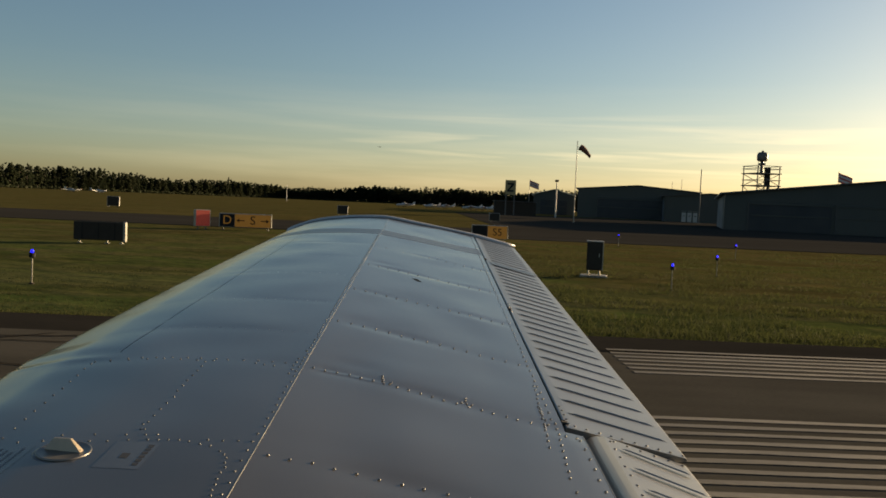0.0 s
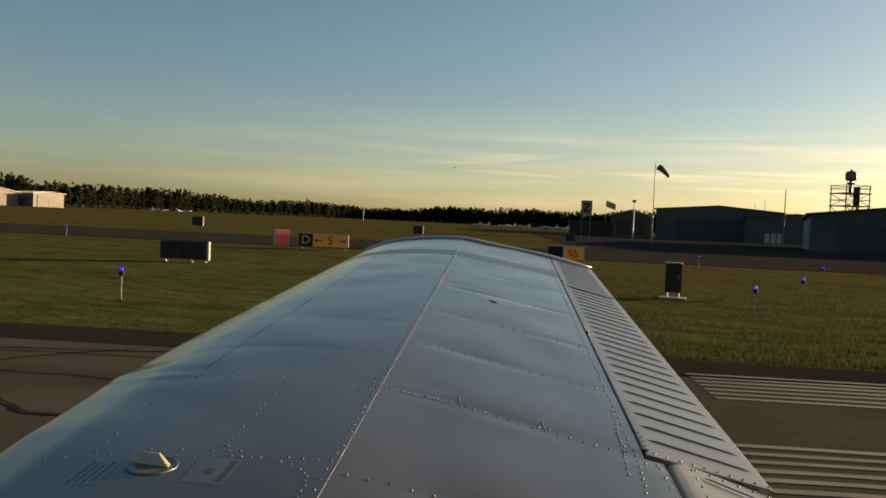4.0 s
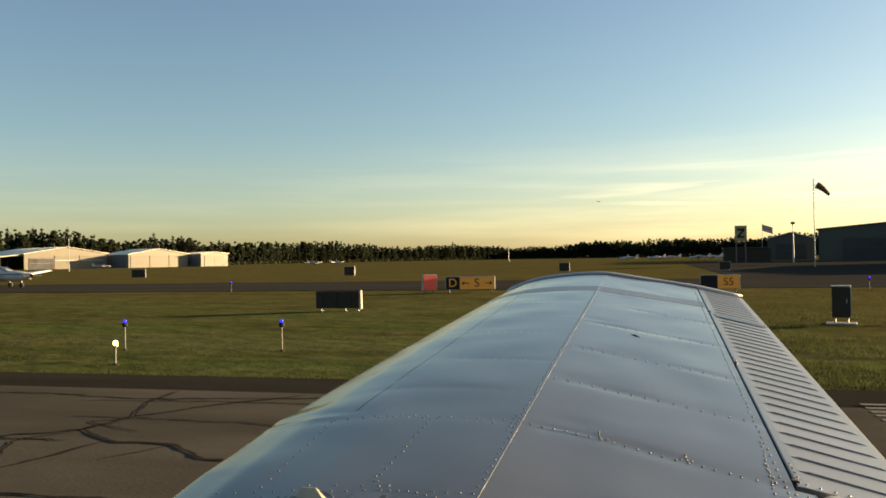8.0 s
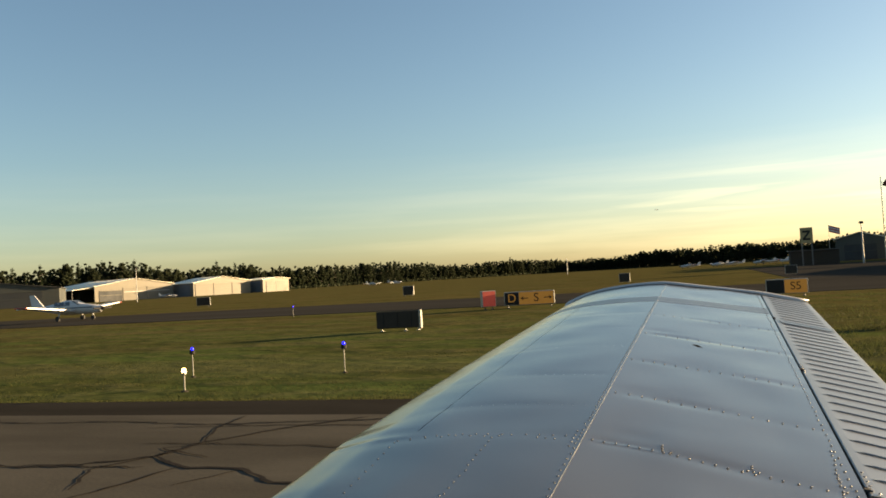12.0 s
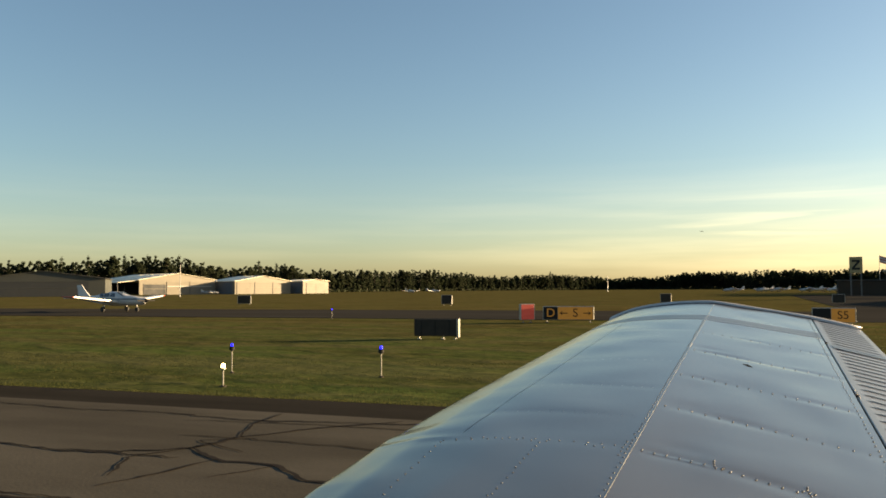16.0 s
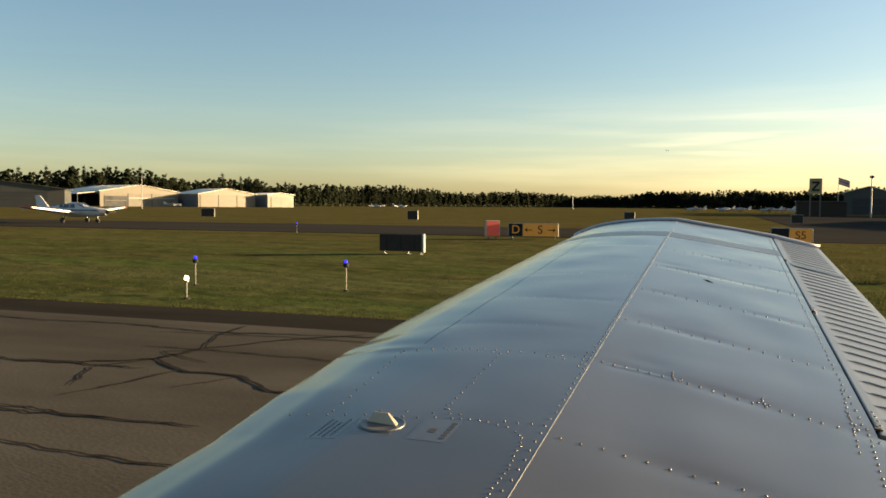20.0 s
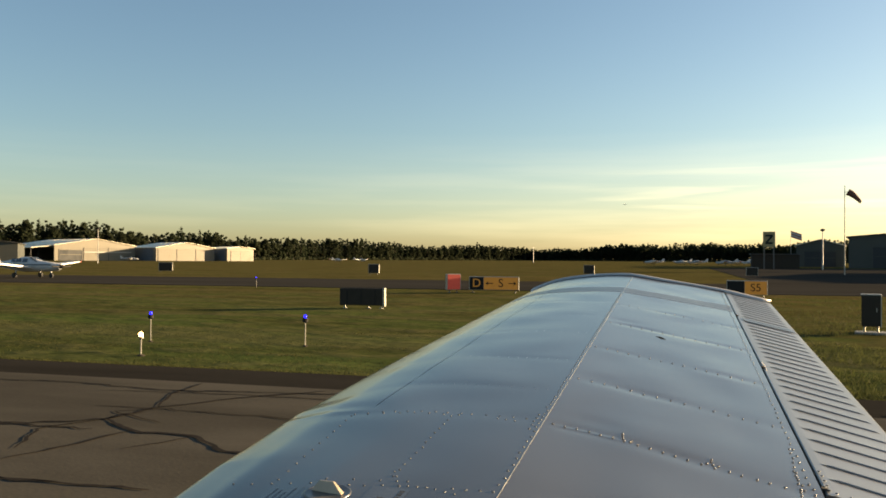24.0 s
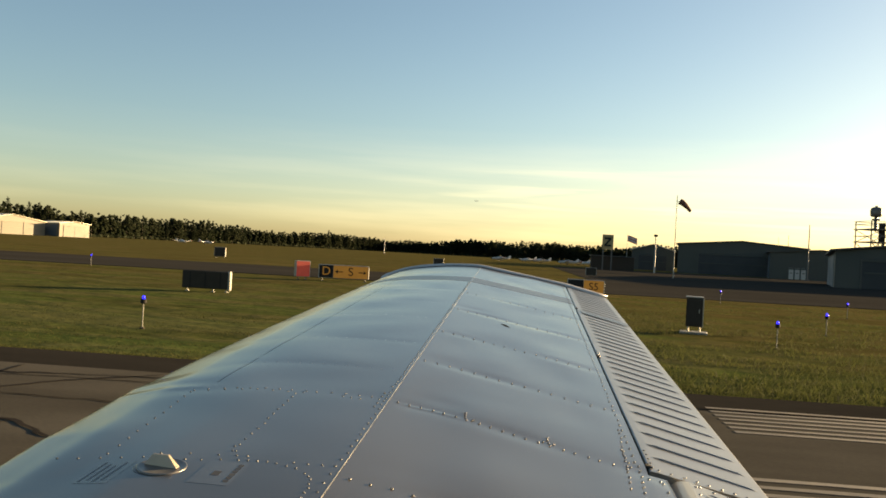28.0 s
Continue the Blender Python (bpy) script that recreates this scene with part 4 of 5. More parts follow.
# ------------------------------------------------------------------ hangars
def hangar(x, y, turn, width, depth, eave, ridge, wall_mat, roof_mat, label, doors, open_side=False, group="", over=0.6):
    """Gable end faces local -y; the ridge runs along local y. doors: rows of x0, x1, height, material on the gable."""
    t = thing("hangar", pose(x, y, 0, 0, 0, turn), label, "hangar", group)
    w, k = width / 2, 0.25
    gable = [(-w, 0, -0.1), (w, 0, -0.1), (w, 0, eave), (0, 0, ridge), (-w, 0, eave)]
    s = Shape().add(gable + [(px, k, pz) for px, _, pz in gable], [(4, 3, 2, 1, 0)[::-1], (5, 6, 7, 8, 9)[::-1]] + [(i, (i + 1) % 5, 5 + (i + 1) % 5, 5 + i) for i in range(5)])
    part("front_wall", s, wall_mat, t)
    back = Shape().add([(px, depth - k, pz) for px, _, pz in gable] + [(px, depth, pz) for px, _, pz in gable], [(0, 1, 2, 3, 4), (9, 8, 7, 6, 5)] + [(i, (i + 1) % 5, 5 + (i + 1) % 5, 5 + i) for i in range(5)])
    part("back_wall", back, wall_mat, t)
    part("side_wall", Shape().box(w - k, w - 0.003, k, depth - k, -0.1, eave - 0.02), wall_mat, t)
    if open_side:
        part("side_wall", Shape().box(-w + 0.003, -w + k, k, depth - k, eave * 0.80, eave - 0.02), wall_mat, t)
        for i in range(4):
            part("post", Shape().box(-w, -w + 0.3, k + i * (depth - 1) / 3, k + 0.3 + i * (depth - 1) / 3, -0.1, eave * 0.8), STEEL, t)
        # dark lining puts the interior's shade into the colour
        part("back_lining", Shape().box(w - k - 0.3, w - k - 0.02, k, depth - k, 0, eave - 0.1), OPENING_SHADE, t)
        part("hangar_floor", Shape().box(-w, w - k, k, depth - k, 0.0, 0.05), TAXI, t)
    else:
        part("side_wall", Shape().box(-w + 0.003, -w + k, k, depth - k, -0.1, eave - 0.02), wall_mat, t)
        part("side_door", Shape().box(-w - 0.06, -w, 0.12 * depth, 0.88 * depth, 0.0, eave * 0.88), DOOR_BLUE, t, "slate blue sliding side door")
    for sgn in (-1, 1):
        a = (ridge - eave) / w
        rs = Shape()
        pts = [(0, ridge + 0.12), (sgn * (w + over), ridge + 0.12 - a * (w + over))]
        for yy in (-over, depth + over):
            rs.v += [(pts[0][0], yy, pts[0][1]), (pts[1][0], yy, pts[1][1]), (pts[1][0], yy, pts[1][1] - 0.22), (pts[0][0], yy, pts[0][1] - 0.1)]
        rs.f += [(0, 1, 5, 4), (1, 2, 6, 5), (2, 3, 7, 6), (3, 0, 4, 7), (0, 3, 2, 1), (4, 5, 6, 7)]
        roof = part("roof", rs, roof_mat, t)
        for i in range(1, int(depth / 5)):
            yy = -over + i * 5
            part("roof_seam", Shape().tube((0, yy, ridge + 0.14), (sgn * (w + over), yy, ridge + 0.14 - a * (w + over)), 0.05, n=5), roof_mat, roof)
    if open_side:
        part("awning", Shape().add([(-w - 9.0, 1.0, eave - 1.1), (-w - 0.5, 1.0, eave - 0.2), (-w - 0.5, depth - 1.0, eave - 0.2), (-w - 9.0, depth - 1.0, eave - 1.1),
                                    (-w - 9.0, 1.0, eave - 1.35), (-w - 0.5, 1.0, eave - 0.45), (-w - 0.5, depth - 1.0, eave - 0.45), (-w - 9.0, depth - 1.0, eave - 1.35)],
                                   [(0, 1, 2, 3), (7, 6, 5, 4), (0, 4, 5, 1), (1, 5, 6, 2), (2, 6, 7, 3), (3, 7, 4, 0)]), roof_mat, t, "pale roof carried out over the open side")
        for i in range(3):
            part("awning_post", Shape().tube((-w - 8.6, 2 + i * (depth - 4) / 2, -0.1), (-w - 8.6, 2 + i * (depth - 4) / 2, eave - 1.3), 0.12, n=6), STEEL, t)
        part("door_band", Shape().box(-5.3, 16, -0.24, -0.205, 3.5, 3.85, bevel=0.02), POLE_WHITE, t, "pale band across the doors")
    for x0, x1, h, m_door in doors:
        d = part("door_panel", Shape().box(x0 + 0.06, x1 - 0.06, -0.12, -0.003, 0.02, h, bevel=0.03), m_door, t)
        part("door_rail", Shape().box(x0, x1, -0.2, -0.125, h - 0.35, h - 0.05, bevel=0.02), wall_mat, d)
        part("door_rail", Shape().box(x0 + 0.3, x1 - 0.3, -0.17, -0.125, h * 0.52, h * 0.52 + 0.18, bevel=0.02), wall_mat, d)
        part("door_jamb", Shape().box(x0 - 0.12, x0 + 0.055, -0.15, -0.004, 0.0, h, bevel=0.02), DARK_ROOF, d)
    return t


def polar(az, reach):
    return reach * math.sin(radians(az)), reach * math.cos(radians(az))


GROUP_W = "cream hangars beyond the taxiway"
x, y = polar(-38.7, 385)
hangar(x, y, 66, 36, 44, 6.6, 9.4, WHITE_METAL, PALE_ROOF, "cream metal hangar with an open side and sunlit gable", [(-16, -6, 4.8, OPENING_SHADE), (-5.5, 5, 5.6, DOOR_CREAM), (5.5, 16, 5.6, DOOR_CREAM)], True, GROUP_W)
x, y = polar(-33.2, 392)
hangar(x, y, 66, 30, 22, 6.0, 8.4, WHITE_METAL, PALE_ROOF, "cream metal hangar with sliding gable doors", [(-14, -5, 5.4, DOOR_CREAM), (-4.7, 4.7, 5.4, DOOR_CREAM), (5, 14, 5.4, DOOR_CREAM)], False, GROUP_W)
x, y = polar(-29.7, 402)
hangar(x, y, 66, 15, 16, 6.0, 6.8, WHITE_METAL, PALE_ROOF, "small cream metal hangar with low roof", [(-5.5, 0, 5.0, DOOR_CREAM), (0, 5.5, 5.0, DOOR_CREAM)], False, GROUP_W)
GROUP_D = "dark green hangars"
x, y = polar(-46.8, 300)
hangar(x, y, 40, 38, 40, 6.0, 8.4, GREEN_METAL, DARK_ROOF, "grey-green metal hangar in shade with wide dark door", [(-14, 14, 5.2, OPENING_SHADE)], False, GROUP_D)
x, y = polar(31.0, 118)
hangar(x, y, -18, 46, 36, 4.8, 7.4, GREEN_METAL, DARK_ROOF, "long dark hangar with a low pitched roof against the light", [(-20, -10, 3.8, OPENING_SHADE), (-9.5, 0, 3.8, GREEN_METAL), (0.5, 10, 3.8, GREEN_METAL)], False, GROUP_D)
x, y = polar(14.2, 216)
hangar(x, y, -12, 30, 30, 7.4, 8.6, GREEN_METAL, DARK_ROOF, "dark green metal hangar against the light", [(-10, 10, 5.2, OPENING_SHADE)], False, GROUP_D)
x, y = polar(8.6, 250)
hangar(x, y, -8, 12, 24, 6.0, 7.6, GREEN_METAL, PALE_ROOF, "small grey-green hangar with pale roof", [(-4, 4, 4.6, OPENING_SHADE)], False, GROUP_D)
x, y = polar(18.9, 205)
# narrow white panels stand for window panes, their bright reflection put into the colour
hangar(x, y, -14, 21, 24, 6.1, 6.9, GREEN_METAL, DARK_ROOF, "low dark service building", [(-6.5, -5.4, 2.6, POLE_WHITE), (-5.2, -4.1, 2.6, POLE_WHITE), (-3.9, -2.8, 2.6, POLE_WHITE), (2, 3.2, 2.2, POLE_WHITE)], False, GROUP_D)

# ------------------------------------------------------------------ windsock, tower, masts, flags, board
x, y = polar(10.0, 112)
sock = thing("windsock", pose(x, y, 0), "faded dark windsock drooping from a tall white pole", "windsock")
part("pole", Shape().tube((0, 0, -0.1), (0, 0, 10.9), 0.075, 0.045, 10), FRAME, sock, "white steel pole")
part("hoop", Shape().tube((0.0, 0, 10.1), (0.45, 0, 10.1), 0.03, 0.03, 6), STEEL, sock)
cone = Shape()
for k, (cx, cz, r) in enumerate(((0.35, 10.1, 0.42), (0.7, 9.95, 0.40), (1.1, 9.62, 0.34), (1.5, 9.2, 0.26), (1.8, 8.85, 0.2))):
    cone.v += [(cx + r * 0.5 * math.cos(a * math.pi / 6), r * math.sin(a * math.pi / 6), cz + r * 0.86 * math.cos(a * math.pi / 6)) for a in range(12)]
    if k:
        cone.f += [(12 * k - 12 + i, 12 * k - 12 + (i + 1) % 12, 12 * k + (i + 1) % 12, 12 * k + i) for i in range(12)]
part("sock", cone, ORANGE, sock, "faded cloth sock", True)

x, y = polar(21.9, 176)
tower = thing("radar_tower", pose(x, y, 0, 0, 0, 12), "open steel lattice tower with two platforms and a round dome", "radar tower")
for sx in (-2.4, 2.4):
    for sy in (-2.4, 2.4):
        part("leg", Shape().tube((sx, sy, -0.1), (sx, sy, 12.0), 0.13, 0.11, 8), STEEL, tower)
for z in (4.0, 8.0, 10.4):
    part("platform", Shape().box(-2.7, 2.7, -2.7, 2.7, z, z + 0.16, bevel=0.03), STEEL, tower)
for z in (9.2, 11.4, 11.95):
    for sy in (-2.6, 2.6):
        part("rail", Shape().tube((-2.6, sy, z), (2.6, sy, z), 0.06, n=6), STEEL, tower)
        part("rail", Shape().tube((sy, -2.6, z), (sy, 2.6, z), 0.06, n=6), STEEL, tower)
for z0, z1 in ((0, 4), (4, 8), (8.1, 10.4)):
    for sy in (-2.4, 2.4):
        part("brace", Shape().tube((-2.4, sy, z0), (2.4, sy, z1), 0.07, n=6), STEEL, tower)
        part("brace", Shape().tube((2.4, sy, z0), (-2.4, sy, z1), 0.07, n=6), STEEL, tower)
part("stair_shaft", Shape().box(0.35, 1.15, -1.3, -0.5, 8.17, 11.75, bevel=0.04), BLACK, tower, "dark boxed stair shaft")
stair = part("stair", Shape().add([(-1.0, -1.3, 4.2), (-0.4, -1.3, 4.2), (1.2, -1.3, 8.0), (0.6, -1.3, 8.0), (-1.0, -1.22, 4.2), (-0.4, -1.22, 4.2), (1.2, -1.22, 8.0), (0.6, -1.22, 8.0)],
                                  [(0, 1, 2, 3), (7, 6, 5, 4), (0, 4, 5, 1), (1, 5, 6, 2), (2, 6, 7, 3), (3, 7, 4, 0)]), STEEL, tower, "steel stair flight")
for i in range(9):
    part("tread", Shape().box(-0.65 + 0.18 * i, -0.2 + 0.18 * i, -1.2, -0.5, 4.4 + 0.42 * i, 4.44 + 0.42 * i), STEEL, stair)
part("whip_antenna", Shape().tube((-2.5, -2.5, 11.9), (-2.5, -2.5, 13.6), 0.04, 0.02, 5), STEEL, tower)
part("equipment_box", Shape().box(-0.55, 0.55, -0.4, 0.4, 12.25, 12.6, bevel=0.06), STEEL, tower, "dark box under the dome")
part("column", Shape().tube((0, 0, 10.5), (0, 0, 12.9), 0.35, 0.3, 10), STEEL, tower)
part("dome", Shape().lathe([(0.3, 12.85), (0.80, 12.95), (1.02, 13.2), (1.05, 13.6), (1.05, 14.15), (0.95, 14.5), (0.7, 14.72), (0.25, 14.8), (0.2, 15.05), (0, 15.08)], 18), STEEL, tower, "round grey dome", True)


def mast(az, reach, height, radius, label, mat_pole=STEEL, lamp=False):
    mx, my = polar(az, reach)
    t = thing("light_pole" if lamp else "mast", pose(mx, my, 0), label, "light pole" if lamp else "mast")
    part("pole", Shape().tube((0, 0, -0.1), (0, 0, height), radius, radius * 0.6, 8), mat_pole, t)
    if lamp:
        part("lamp_head", Shape().lathe([(0.1, height), (0.4, height + 0.1), (0.42, height + 0.4), (0.15, height + 0.5)], 10), BLACK, t)
    else:
        part("base", Shape().box(-0.4, 0.4, -0.4, 0.4, -0.05, 0.2, bevel=0.05), STEEL, t)
    return t


mast(8.75, 170, 7.2, 0.16, "pale street light pole before the hangars", POLE_WHITE, True)
mast(18.2, 190, 11.8, 0.16, "dark bare pole beside the service building")
mast(17.0, 300, 14, 0.12, "thin radio mast behind the hangars")
mast(16.4, 300, 13, 0.10, "thin radio mast behind the hangars")
mast(-38.6, 240, 9.0, 0.12, "pale light pole near the cream hangars", POLE_WHITE, True)
mast(-9.7, 420, 8.0, 0.16, "pale marker mast before the woods", POLE_WHITE)


def flag(az, reach, height, size, label):
    fx, fy = polar(az, reach)
    t = thing("flag", pose(fx, fy, 0), label, "flag")
    part("flagpole", Shape().tube((0, 0, -0.1), (0, 0, height), 0.07, 0.04, 8), POLE_WHITE, t)
    for i in range(5):
        z1 = height - 0.2 - i * size * 0.13
        part("cloth_band", Shape().grid(spread(0.06, size, size / 8), [0, 1], lambda u, v: (u, 0.12 * math.sin(u * 3), z1 - v * size * 0.13 - 0.35 * u)), FLAG_RED if i % 2 == 0 else PLANE_WHITE, t)
    return t


flag(6.9, 230, 9.6, 2.6, "red and white striped flag on a pole")
flag(26.4, 150, 9.9, 2.4, "red and white striped flag above the dark hangar")
x, y = polar(5.6, 178)
board = thing("tall_board", pose(x, y, 0), "tall pale square board with a dark diagonal mark on two posts", "sign board")
for sx in (-0.9, 0.9):
    part("post", Shape().box(sx - 0.12, sx + 0.12, -0.12, 0.12, -0.1, 5.0), STEEL, board)
part("panel", Shape().box(-1.15, 1.15, -0.22, -0.125, 4.4, 7.5, bevel=0.03), BOARD_PAINT, board, "pale yellow panel")
part("mark", Shape().add([(-0.7, -0.24, 6.9), (0.7, -0.24, 6.9), (0.7, -0.24, 6.5), (-0.2, -0.24, 5.4), (0.7, -0.24, 5.4), (0.7, -0.24, 5.0), (-0.7, -0.24, 5.0), (-0.7, -0.24, 5.4), (0.2, -0.24, 6.5), (-0.7, -0.24, 6.5)], [(0, 9, 8, 2, 1), (8, 7, 3, 2), (7, 6, 5, 4, 3)]), BLACK, board)
shed = thing("equipment_shed", pose(x + 1.5, y + 4, 0), "dark equipment shed below the board", "shed")
part("body", Shape().box(-4.5, 4.5, -1.5, 1.5, -0.1, 2.9, bevel=0.05), BOX_DARK, shed)
part("roof", Shape().box(-4.8, 4.8, -1.8, 1.8, 2.9, 3.1, bevel=0.04), DARK_ROOF, shed)


# ------------------------------------------------------------------ small airplanes
def small_airplane(m, label, group="parked light airplanes"):
    t = thing("light_airplane", m, label, "airplane", group)
    body = Shape()
    stations = [(-2.95, 0.20, 0.86, 0.17), (-2.75, 0.40, 0.87, 0.30), (-1.6, 0.50, 0.90, 0.40), (-1.1, 0.54, 0.92, 0.43), (-0.3, 0.56, 1.05, 0.58), (0.6, 0.54, 1.06, 0.58), (1.5, 0.40, 1.02, 0.42), (2.6, 0.24, 1.02, 0.26), (4.05, 0.07, 1.06, 0.10)]
    for k, (bx, half, bz, rise) in enumerate(stations):
        for i in range(12):
            ca, sa = math.cos(i * math.pi / 6), math.sin(i * math.pi / 6)
            body.v.append((bx, half * math.copysign(abs(ca) ** 0.8, ca), bz + rise * math.copysign(abs(sa) ** 0.85, sa)))
        if k:
            body.f += [(12 * k - 12 + i, 12 * k - 12 + (i + 1) % 12, 12 * k + (i + 1) % 12, 12 * k + i) for i in range(12)]
    body.f += [tuple(range(12)), tuple(range(96, 108))]
    part("fuselage", body, PLANE_WHITE, t, "", True)
    part("windscreen", Shape().add([(-1.12, -0.40, 1.26), (-1.12, 0.40, 1.26), (-0.42, 0.34, 1.62), (-0.42, -0.34, 1.62), (-1.02, -0.42, 1.26), (-1.02, 0.42, 1.26), (-0.32, 0.36, 1.60), (-0.32, -0.36, 1.60)],
                                   [(0, 1, 2, 3), (7, 6, 5, 4), (0, 4, 5, 1), (1, 5, 6, 2), (2, 6, 7, 3), (3, 7, 4, 0)]), PLANE_GLASS, t, "dark tinted windscreen")
    for sgn in (-1, 1):
        for wx0, wx1 in ((-0.30, 0.22), (0.30, 0.86), (0.94, 1.32)):
            part("side_window", Shape().add([(wx0, sgn * 0.545, 1.22), (wx1, sgn * 0.535, 1.22), (wx1 - 0.05, sgn * 0.43, 1.50), (wx0 + 0.08, sgn * 0.44, 1.50), (wx0, sgn * 0.575, 1.22), (wx1, sgn * 0.56, 1.22), (wx1 - 0.05, sgn * 0.47, 1.51), (wx0 + 0.08, sgn * 0.48, 1.51)],
                                            [(0, 1, 2, 3), (7, 6, 5, 4), (0, 4, 5, 1), (1, 5, 6, 2), (2, 6, 7, 3), (3, 7, 4, 0)]), PLANE_GLASS, t, "dark tinted side window")
    for sgn in (-1, 1):
        ws = Shape().add([(-0.8, 0.4 * sgn, 0.72), (0.7, 0.4 * sgn, 0.72), (0.6, 4.9 * sgn, 1.2), (-0.5, 4.9 * sgn, 1.2), (-0.8, 0.4 * sgn, 0.88), (0.7, 0.4 * sgn, 0.82), (0.6, 4.9 * sgn, 1.28), (-0.5, 4.9 * sgn, 1.3)],
                         [(3, 2, 1, 0), (4, 5, 6, 7), (0, 1, 5, 4), (1, 2, 6, 5), (2, 3, 7, 6), (3, 0, 4, 7)])
        part("wing", ws, PLANE_WHITE, t)
        part("tailplane", Shape().box(3.2, 4.1, min(0.05 * sgn, 1.6 * sgn), max(0.05 * sgn, 1.6 * sgn), 1.08, 1.15, bevel=0.02), PLANE_WHITE, t)
        g = part("wheel", Shape().lathe([(0.1, -0.08), (0.2, -0.07), (0.22, 0), (0.2, 0.07), (0.1, 0.08)], 12, pose(0.2, 1.3 * sgn, 0.22, 90)), RUBBER, t)
        part("gear_leg", Shape().tube((0.2, 1.3 * sgn, 0.22), (0.1, 1.1 * sgn, 0.8), 0.06), PLANE_WHITE, t)
    part("fin", Shape().add([(2.9, -0.05, 1.25), (4.15, -0.03, 1.15), (4.35, -0.03, 2.2), (3.85, -0.03, 2.2), (2.9, 0.05, 1.25), (4.15, 0.03, 1.15), (4.35, 0.03, 2.2), (3.85, 0.03, 2.2)],
                             [(0, 1, 2, 3), (7, 6, 5, 4), (0, 4, 5, 1), (1, 5, 6, 2), (2, 6, 7, 3), (3, 7, 4, 0)]), PLANE_WHITE, t)
    part("nose_wheel", Shape().lathe([(0.08, -0.07), (0.18, -0.06), (0.2, 0), (0.18, 0.06), (0.08, 0.07)], 12, pose(-2.1, 0, 0.2, 90)), RUBBER, t)
    part("nose_leg", Shape().tube((-2.1, 0, 0.2), (-2.1, 0, 0.7), 0.05), PLANE_WHITE, t)
    for sgn in (-1, 1):
        part("side_stripe", Shape().grid(spread(-2.5, 3.6, 0.4), [0, 1], lambda u, v: (u, sgn * ((0.44 + 0.15 * math.exp(-((u + 0.4) / 1.6) ** 2) if u < 0.5 else 0.59 - 0.135 * (u - 0.2)) + 0.004), 0.98 + 0.10 * v)), DOOR_BLUE, t, "thin blue side stripe")
        part("wing_tip", Shape().box(-0.55, 0.62, min(4.85 * sgn, 5.0 * sgn), max(4.85 * sgn, 5.0 * sgn), 1.20, 1.29, bevel=0.03), FLAG_RED, t, "red wing tip")
    part("propeller", Shape().box(-3.1, -3.04, -0.95, 0.95, 0.85, 0.97, bevel=0.02).lathe([(0.16, 0), (0.12, 0.2), (0.0, 0.3)], 10, pose(-3.0, 0, 0.91, 0, -90, 0)), BLACK, t)
    return t


x, y = polar(-23.2, 380)
first_plane = small_airplane(pose(x, y, 0, 0, 0, 150), "white light airplane parked on far grass")
for az, reach, turn in ((-21.6, 385, 165), (-1.7, 300, 20), (0.2, 310, 35), (1.1, 312, 15), (-36.6, 358, 205), (2.9, 300, 0), (3.7, 305, 10), (4.5, 296, 5)):
    x, y = polar(az, reach)
    copy_thing(first_plane, pose(x, y, 0, 0, 0, turn))
taxiing = copy_thing(first_plane, pose(-49.0, 53.5, 0.03, 0, 0, 178))
tagged(taxiing, "white low-wing light airplane with a thin blue stripe on the taxiway", "airplane", "taxiing airplane")
x, y = polar(-3.5, 1650)
flying = copy_thing(first_plane, pose(x, y, 108.6, 0, 0, 170))
tagged(flying, "distant light airplane flying low above the woods", "airplane", "airborne airplane")


# ------------------------------------------------------------------ woods
def leaf_bits(s, centre, size, count, rnd, flat=0.6):
    for _ in range(count):
        d = Vector((rnd.gauss(0, 1), rnd.gauss(0, 1), rnd.gauss(0, flat))) * size * 0.5
        p = Vector(centre) + d
        a = Vector((rnd.gauss(0, 1), rnd.gauss(0, 1), rnd.gauss(0, 0.6))).normalized() * size * rnd.uniform(0.35, 0.75)
        b = Vector((rnd.gauss(0, 1), rnd.gauss(0, 1), rnd.gauss(0, 0.6))).normalized() * size * rnd.uniform(0.25, 0.55)
        k = len(s.v)
        s.v += [tuple(p - a), tuple(p + b), tuple(p + a), tuple(p - b)]
        s.f.append((k, k + 1, k + 2, k + 3))


BALL = bmesh.new()
bmesh.ops.create_icosphere(BALL, subdivisions=1, radius=1.0)
BALL_V, BALL_F = [v.co.copy() for v in BALL.verts], [tuple(v.index for v in f.verts) for f in BALL.faces]
BALL.free()


def clump(s, centre, size, rnd, flat=0.7):
    """One uneven lump of foliage."""
    k, c = len(s.v), Vector(centre)
    turn = Matrix.Rotation(rnd.uniform(0, 6.28), 3, "Z")
    for v in BALL_V:
        w = turn @ v * size * rnd.uniform(0.6, 1.25)
        s.v.append((c.x + w.x, c.y + w.y, c.z + w.z * flat))
    s.f += [tuple(i + k for i in f) for f in BALL_F]


def tall(az):
    """The old pines on the near side of the field stand higher."""
    return 1.0 + 0.12 * min(1.0, max(0.0, (-16 - az) / 26))


